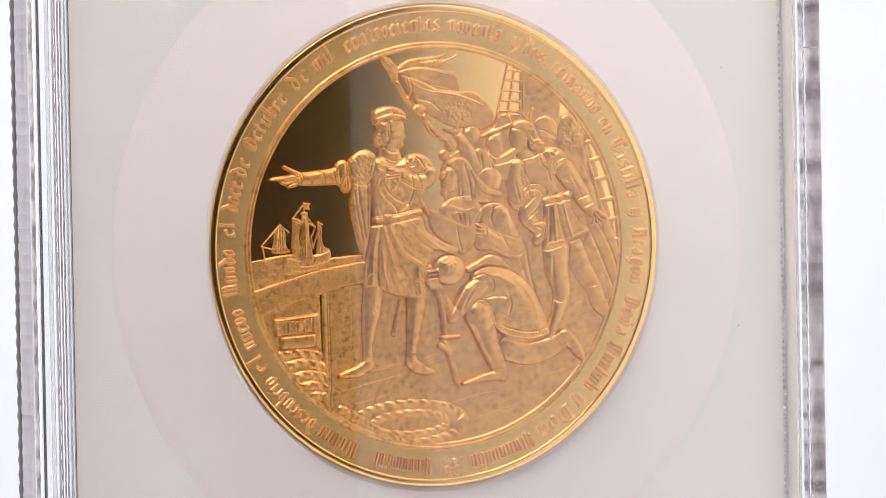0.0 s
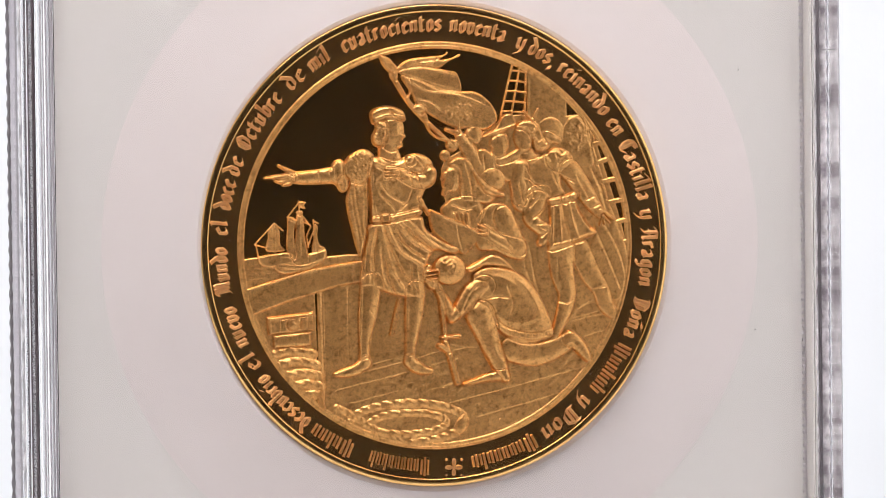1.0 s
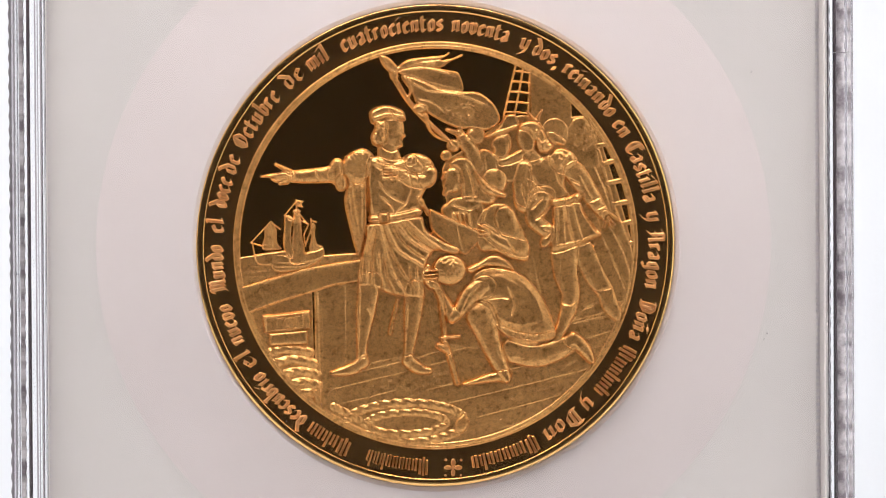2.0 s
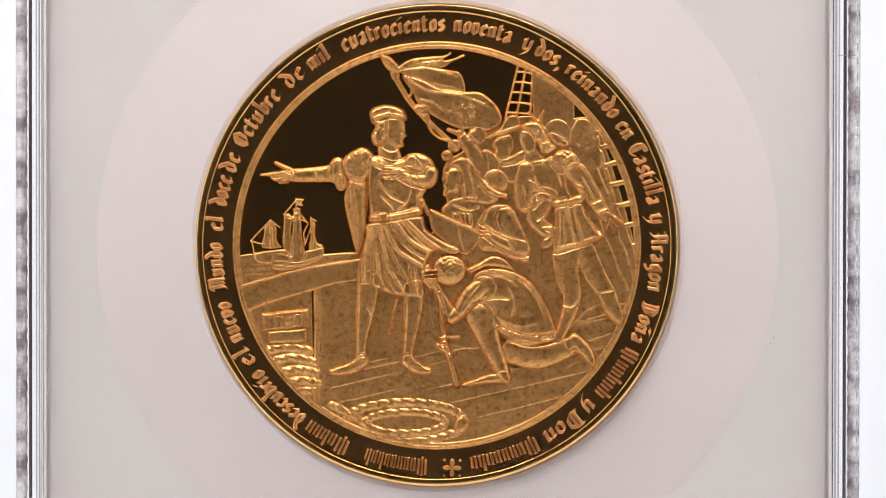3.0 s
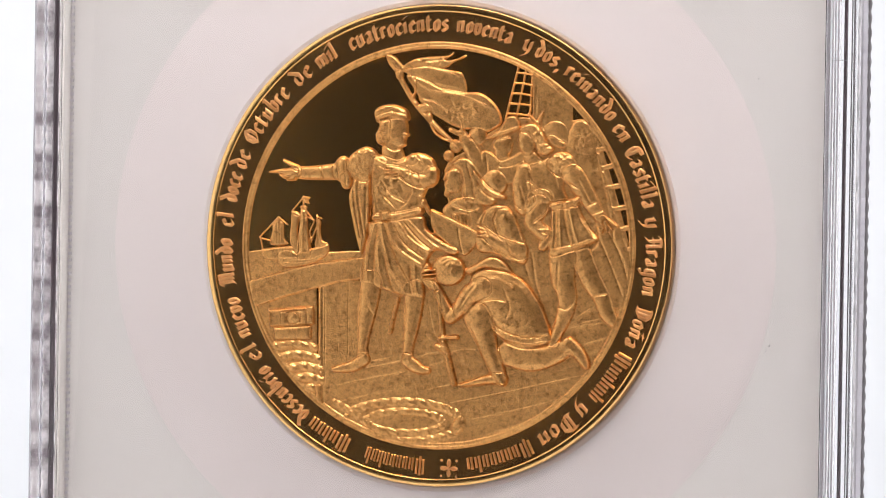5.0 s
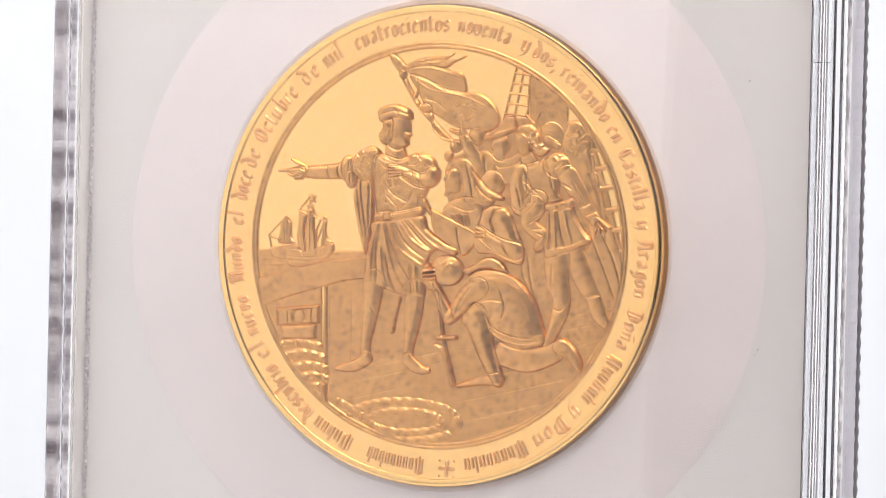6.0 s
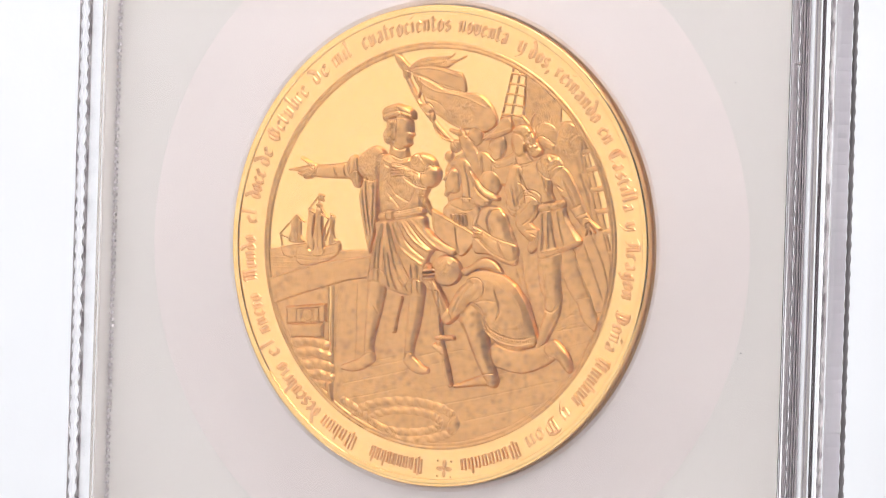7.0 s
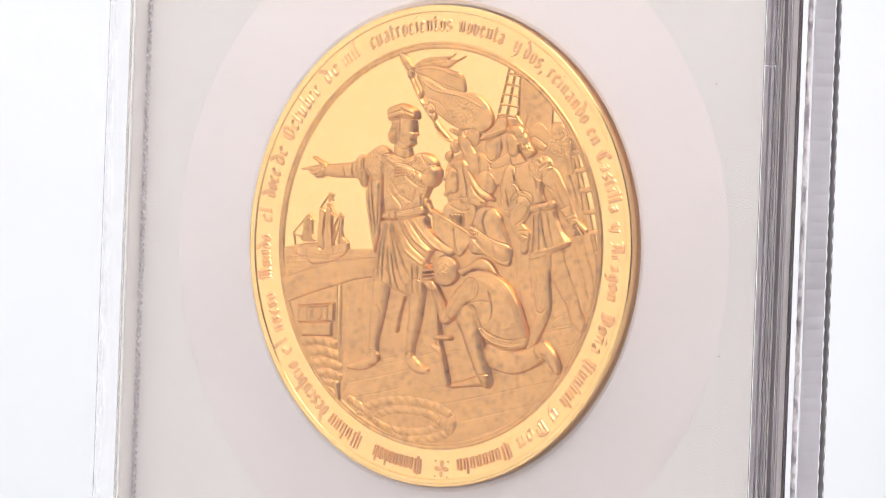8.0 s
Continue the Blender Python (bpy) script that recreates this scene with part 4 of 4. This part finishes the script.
# pen strokes of each black letter, in units of the height of an x
PEN = {
    "a": [[(0.12, 0.80), (0.35, 0.93), (0.55, 0.80), (0.55, 0.12), (0.68, 0.18)], [(0.55, 0.55), (0.25, 0.48), (0.14, 0.32), (0.14, 0.2), (0.3, 0.06), (0.55, 0.22)]],
    "b": [[(0.02, 1.45), (0.15, 1.38), (0.15, 0.2), (0.38, 0.05), (0.6, 0.22), (0.6, 0.75), (0.42, 0.93), (0.15, 0.72)]],
    "c": [[(0.6, 0.78), (0.4, 0.93), (0.15, 0.75), (0.15, 0.22), (0.38, 0.05), (0.6, 0.2)]],
    "d": [[(0.02, 1.42), (0.2, 1.28), (0.62, 0.8), (0.62, 0.22), (0.38, 0.05)], BOWL, [(0.38, 0.93), (0.54, 0.86)]],
    "e": [[(0.6, 0.2), (0.38, 0.05), (0.15, 0.22), (0.15, 0.75), (0.4, 0.93), (0.6, 0.72), (0.15, 0.48)]],
    "g": [[(0.58, 0.9), (0.58, -0.2), (0.35, -0.42), (0.1, -0.3)], [(0.58, 0.15), (0.38, 0.05)], BOWL, [(0.38, 0.93), (0.58, 0.82)]],
    "i": [stem(0.15), [(0.10, 1.22), (0.20, 1.28)]],
    "l": [[(0.03, 1.45), (0.15, 1.38), (0.15, 0.15), (0.3, 0.2)]],
    "m": [stem(0.15), arch(0.15), stem(0.62), arch(0.62), stem(1.09)],
    "n": [stem(0.15), arch(0.15), stem(0.62)],
    "\u00f1": [stem(0.15), arch(0.15), stem(0.62), [(0.12, 1.2), (0.3, 1.3), (0.45, 1.2), (0.64, 1.3)]],
    "o": [BOWL, [(0.38, 0.93), (0.62, 0.75), (0.62, 0.22), (0.38, 0.05)]],
    "r": [stem(0.15), [(0.15, 0.72), (0.38, 0.93), (0.5, 0.8)]],
    "s": [[(0.58, 0.78), (0.38, 0.93), (0.15, 0.78), (0.18, 0.6), (0.55, 0.42), (0.58, 0.2), (0.35, 0.05), (0.1, 0.2)]],
    "t": [[(0.15, 1.2), (0.15, 0.2), (0.3, 0.05), (0.45, 0.18)], [(0.0, 0.88), (0.42, 0.88)]],
    "u": [stem(0.15), [(0.15, 0.12), (0.38, 0.05), (0.62, 0.25)], stem(0.62)],
    "v": [[(0.03, 0.85), (0.15, 0.92), (0.15, 0.25), (0.40, 0.05), (0.62, 0.25), (0.62, 0.78), (0.45, 0.92)]],
    "y": [[(0.03, 0.85), (0.15, 0.92), (0.15, 0.25), (0.36, 0.1), (0.6, 0.25)], [(0.6, 0.92), (0.6, 0.2), (0.48, -0.15), (0.15, -0.4)]],
    ",": [[(0.1, 0.08), (0.12, -0.05), (0.03, -0.25)]],
    "A": [[(0.05, 1.15), (0.35, 1.35), (0.9, 1.25), (0.9, 0.15), (1.05, 0.1)], [(0.42, 1.3), (0.42, 0.3), (0.1, 0.05)], [(0.2, 0.68), (0.9, 0.68)]],
    "C": [[(1.0, 1.1), (0.7, 1.35), (0.35, 1.3), (0.12, 1.0), (0.12, 0.45), (0.4, 0.08), (0.75, 0.05), (1.02, 0.3)], [(0.52, 1.25), (0.52, 0.2)], [(0.7, 1.35), (1.0, 1.3)]],
    "D": [[(0.05, 1.3), (0.5, 1.3), (0.95, 1.0), (0.95, 0.35), (0.55, 0.05), (0.05, 0.1)], [(0.25, 1.25), (0.25, 0.15)], [(0.56, 1.15), (0.56, 0.2)]],
    "M": [[(0.1, 1.05), (0.3, 1.35), (0.4, 1.0), (0.4, 0.2), (0.15, 0.05)], [(0.4, 1.1), (0.7, 1.35), (0.82, 1.1), (0.82, 0.15)], [(0.82, 1.1), (1.1, 1.35), (1.24, 1.1), (1.24, 0.15), (1.38, 0.12)]],
    "O": [[(0.5, 0.05), (0.12, 0.4), (0.12, 1.0), (0.5, 1.35), (0.95, 1.0), (0.95, 0.4), (0.5, 0.05)], [(0.46, 1.15), (0.46, 0.25)]],
}


def pen_width(c):
    return max(p[0] for stroke in PEN[c] for p in stroke)


def bent(v, angle0, scale_x, scale_y):
    """Letter points bent onto the border; angles run clockwise from the top."""
    a = math.radians(angle0) + v[:, 0] * scale_x / 32.2
    r = BASELINE + v[:, 1] * scale_y
    return np.stack([r * np.sin(a) * MM, -(v[:, 2] * 1.8 + 0.03 + 0.041 * (r - 28.7)) * MM, r * np.cos(a) * MM], 1)


def joined(name, pieces, label=""):
    co, faces = [], []
    for v, f in pieces:
        faces += [tuple(i + len(co) for i in q) for q in f]
        co += v.tolist()
    me = bpy.data.meshes.new(name)
    me.from_pydata(co, [], faces)
    me.materials.append(GOLD_LETTER)
    ob = new(name, me)
    ob.parent = medal
    if label:
        ob["label"] = label
    return ob


def word(text, a0, a1):
    """A word drawn with a broad pen: flat-topped strokes with chamfered sides, raised on the border."""
    gap, step = 0.30, 0.055
    length = math.radians(a1 - a0) * 32.2
    sx = (length - 2 * NIB[0]) / (sum(pen_width(c) for c in text) + gap * (len(text) - 1))
    px, py = np.meshgrid(np.arange(-0.15, length + 0.15 + step, step), np.arange(-1.1, 2.95, step))
    deep, at = np.full(px.shape, -1.0), 0.0
    for c in text:
        for stroke in PEN[c]:
            line = [(NIB[0] + (at + x) * sx, y * X_HEIGHT) for x, y in stroke]
            for (ax, ay), (bx, by) in zip(line, line[1:]):
                corners = [(ax - NIB[0], ay - NIB[1]), (ax + NIB[0], ay + NIB[1]), (bx + NIB[0], by + NIB[1]), (bx - NIB[0], by - NIB[1])]
                turn = math.copysign(1.0, (bx - ax) * 2 * NIB[1] - (by - ay) * 2 * NIB[0])
                xs, ys = [p[0] for p in corners], [p[1] for p in corners]
                inside = np.minimum(np.minimum(px - min(xs), max(xs) - px), np.minimum(py - min(ys), max(ys) - py))
                for (ux, uy), (vx, vy) in zip(corners, corners[1:] + corners[:1]):
                    size = math.hypot(vx - ux, vy - uy) + 1e-9
                    inside = np.minimum(inside, turn * ((vy - uy) * (px - ux) - (vx - ux) * (py - uy)) / size)
                deep = np.maximum(deep, inside)
        at += pen_width(c) + gap
    z = np.clip((deep + 0.05) / 0.13, -0.8, 1.0) * 0.16
    on = z > 0
    cell = on[:-1, :-1] | on[1:, :-1] | on[:-1, 1:] | on[1:, 1:]
    used = np.zeros(z.shape, bool)
    for a in (slice(None, -1), slice(1, None)):
        for b in (slice(None, -1), slice(1, None)):
            used[a, b] |= cell
    number = np.cumsum(used.ravel()).reshape(z.shape) - 1
    turned, r = math.radians(a0) + px[used] / 32.2, BASELINE + py[used]
    co = np.stack([r * np.sin(turned) * MM, -(z[used] + 0.041 * (r - 28.7)) * MM, r * np.cos(turned) * MM], 1)
    i, j = np.nonzero(cell)
    joined("word", [(co, np.stack([number[i, j], number[i, j + 1], number[i + 1, j + 1], number[i + 1, j]], 1).tolist())])


def bar(width, low, high, at):
    """A plain upright bar with bevelled edges."""
    b, d = min(0.11, width * 0.3), 0.12
    v = np.array([(at + x, y, z) for z, i in ((0.0, 0.0), (d, b)) for x, y in ((i, low + i), (width - i, low + i), (width - i, high - i), (i, high - i))])
    return v, [(4, 5, 6, 7), (0, 1, 5, 4), (1, 2, 6, 5), (2, 3, 7, 6), (3, 0, 4, 7)]


def bars(count, a0, a1, tall=()):
    """A word shown as plain bars: a capital of three tall ones and then narrow uprights, two to a letter."""
    total = math.radians(a1 - a0) * 32.2
    unit = total / (count + 0.7)
    pieces = [bar(unit * 0.38, low, high, unit * at) for at, low, high in ((0.0, 0.1, 2.3), (0.48, -0.3, 2.5), (1.0, 0.1, 2.3))]
    for k in range(1, count):
        for half in (0, 1):
            high = 2.45 if k in tall and half == 0 else 1.85 - 0.12 * half
            pieces.append(bar(unit * 0.34, 0.1 * half, high, (k + 0.68 + 0.46 * half) * unit))
    joined("word_bars", [(bent(v, a0, 1.0, 1.0), f) for v, f in pieces])


bars(9, 181.3, 197.9, (6, 8))
bars(5, 202.5, 214.9, (2,))
word("descubrio", 215.8, 233.7)
word("el", 235.6, 240.9)
word("nuevo", 242.6, 253.7)
word("Mundo", 256.7, 269.3)
word("el", 272.2, 276.3)
word("doce", 278.9, 287.0)
word("de", 288.0, 293.2)
word("Octubre", 295.3, 312.6)
word("de", 315.1, 321.2)
word("mil", 322.9, 329.4)
word("cuatrocientos", 332.9, 360.8)
word("noventa", 2.8, 18.5)
word("y", 21.4, 24.0)
word("dos,", 25.2, 33.2)
word("reinando", 34.7, 52.7)
word("en", 54.4, 59.4)
word("Castilla", 61.3, 77.9)
word("y", 80.0, 82.8)
word("Aragon", 84.9, 100.6)
word("Do\u00f1a", 103.5, 114.7)
bars(6, 116.8, 131.8, (3, 5))
word("y", 133.6, 136.4)
word("Don", 138.1, 149.4)
bars(8, 151.7, 170.2, (6,))


def rosette():
    pieces = []
    a = math.radians(174.7)
    cx, cz = 32.4 * math.sin(a), 32.4 * math.cos(a)

    def lobe(x, z, rx, rz, turn, h):
        n = 12
        c, s = math.cos(turn), math.sin(turn)
        rows = []
        for k, q in ((0.0, 1.0), (h, 0.7)):
            rows += [((cx + x + q * (rx * math.cos(t) * c - rz * math.sin(t) * s)) * MM, -(k + 0.14) * MM, (cz + z + q * (rx * math.cos(t) * s + rz * math.sin(t) * c)) * MM)
                     for t in (2 * math.pi * i / n for i in range(n))]
        f = [(i, (i + 1) % n, n + (i + 1) % n, n + i) for i in range(n)] + [tuple(range(n, 2 * n))]
        pieces.append((np.array(rows), f))

    for k in range(4):
        t = k * math.pi / 2
        lobe(0.75 * math.cos(t), 0.75 * math.sin(t), 0.62, 0.36, t, 0.16)
        t += math.pi / 4
        lobe(1.6 * math.cos(t), 1.6 * math.sin(t), 0.2, 0.2, t, 0.12)
    lobe(0, 0, 0.28, 0.28, 0, 0.22)
    joined("rosette", pieces, "small four-petalled rosette")


rosette()


def signature():
    """Six small raised bars on the deck where the maker signed."""
    pieces = []
    for k in range(6):
        x, z = on_medal(836 + 12 * k, 769 - 4.0 * k)
        c, s = math.cos(0.27), math.sin(0.27)
        v, f = bar(0.42, 0.0, 0.7, 0.0)
        v = v * np.array([1, 1, 0.35])
        pieces.append((np.stack([(x + v[:, 0] * c - v[:, 1] * s) * MM, -(v[:, 2] + 0.1) * MM, (z + v[:, 0] * s + v[:, 1] * c) * MM], 1), f))
    joined("maker_mark", pieces, "row of tiny raised bars").data.materials[0] = GOLD_FROST


signature()


def dust():
    """A few specks on the inside of the window."""
    bm = bmesh.new()
    for x, z, r in ((46.7, 24.9, 0.16), (47.4, 24.2, 0.07), (48.4, -14.2, 0.12), (48.9, -13.4, 0.16), (53.9, 0.6, 0.07), (-49.6, -4.0, 0.06), (-52.2, 7.7, 0.05), (46.2, -22.8, 0.06), (12.1, -38.1, 0.06)):
        c = bmesh.ops.create_icosphere(bm, subdivisions=1, radius=r * MM)["verts"]
        bmesh.ops.scale(bm, vec=(1.0, 0.3, 0.8), verts=c)
        bmesh.ops.translate(bm, vec=(x * MM, 0.0011, z * MM), verts=c)
    tagged(part("dust_specks", bm, DUST, holder), kind="stuff")

    bm = bmesh.new()
    rng = random.Random(11)
    for k in range(130):
        a, d = rng.uniform(0, 2 * math.pi), 33.6 * math.sqrt(rng.random())
        c = bmesh.ops.create_icosphere(bm, subdivisions=1, radius=rng.uniform(0.022, 0.055) * MM)["verts"]
        bmesh.ops.scale(bm, vec=(rng.uniform(0.7, 1.8), 0.5, rng.uniform(0.7, 1.3)), verts=c)
        bmesh.ops.translate(bm, vec=(d * math.cos(a) * MM, -0.00001 - 0.041 * max(0.0, d - 28.7) * MM, d * math.sin(a) * MM), verts=c)
    tagged(part("lint_specks", bm, LINT, medal), kind="stuff")


dust()


def motions():
    lean = Matrix.Translation((0.000092, 0.000824, 0)) @ pose(0, 0, 0, -LEAN, 0, 0) @ pose(0, 0, 0, 0, TWIST, 0)
    rows = [(t, pose(0, 0, REST, 0, 0, a) @ lean) for t, a in TURN]
    walk(holder, [(t, m @ pose(0.0002, 0, 0, 0, HOLDER_TWIST, 1.0)) for t, m in rows])
    walk(medal, rows)
    walk(turntable, [(t, pose(0, 0, 0, 0, 0, a)) for t, a in TURN])


motions()
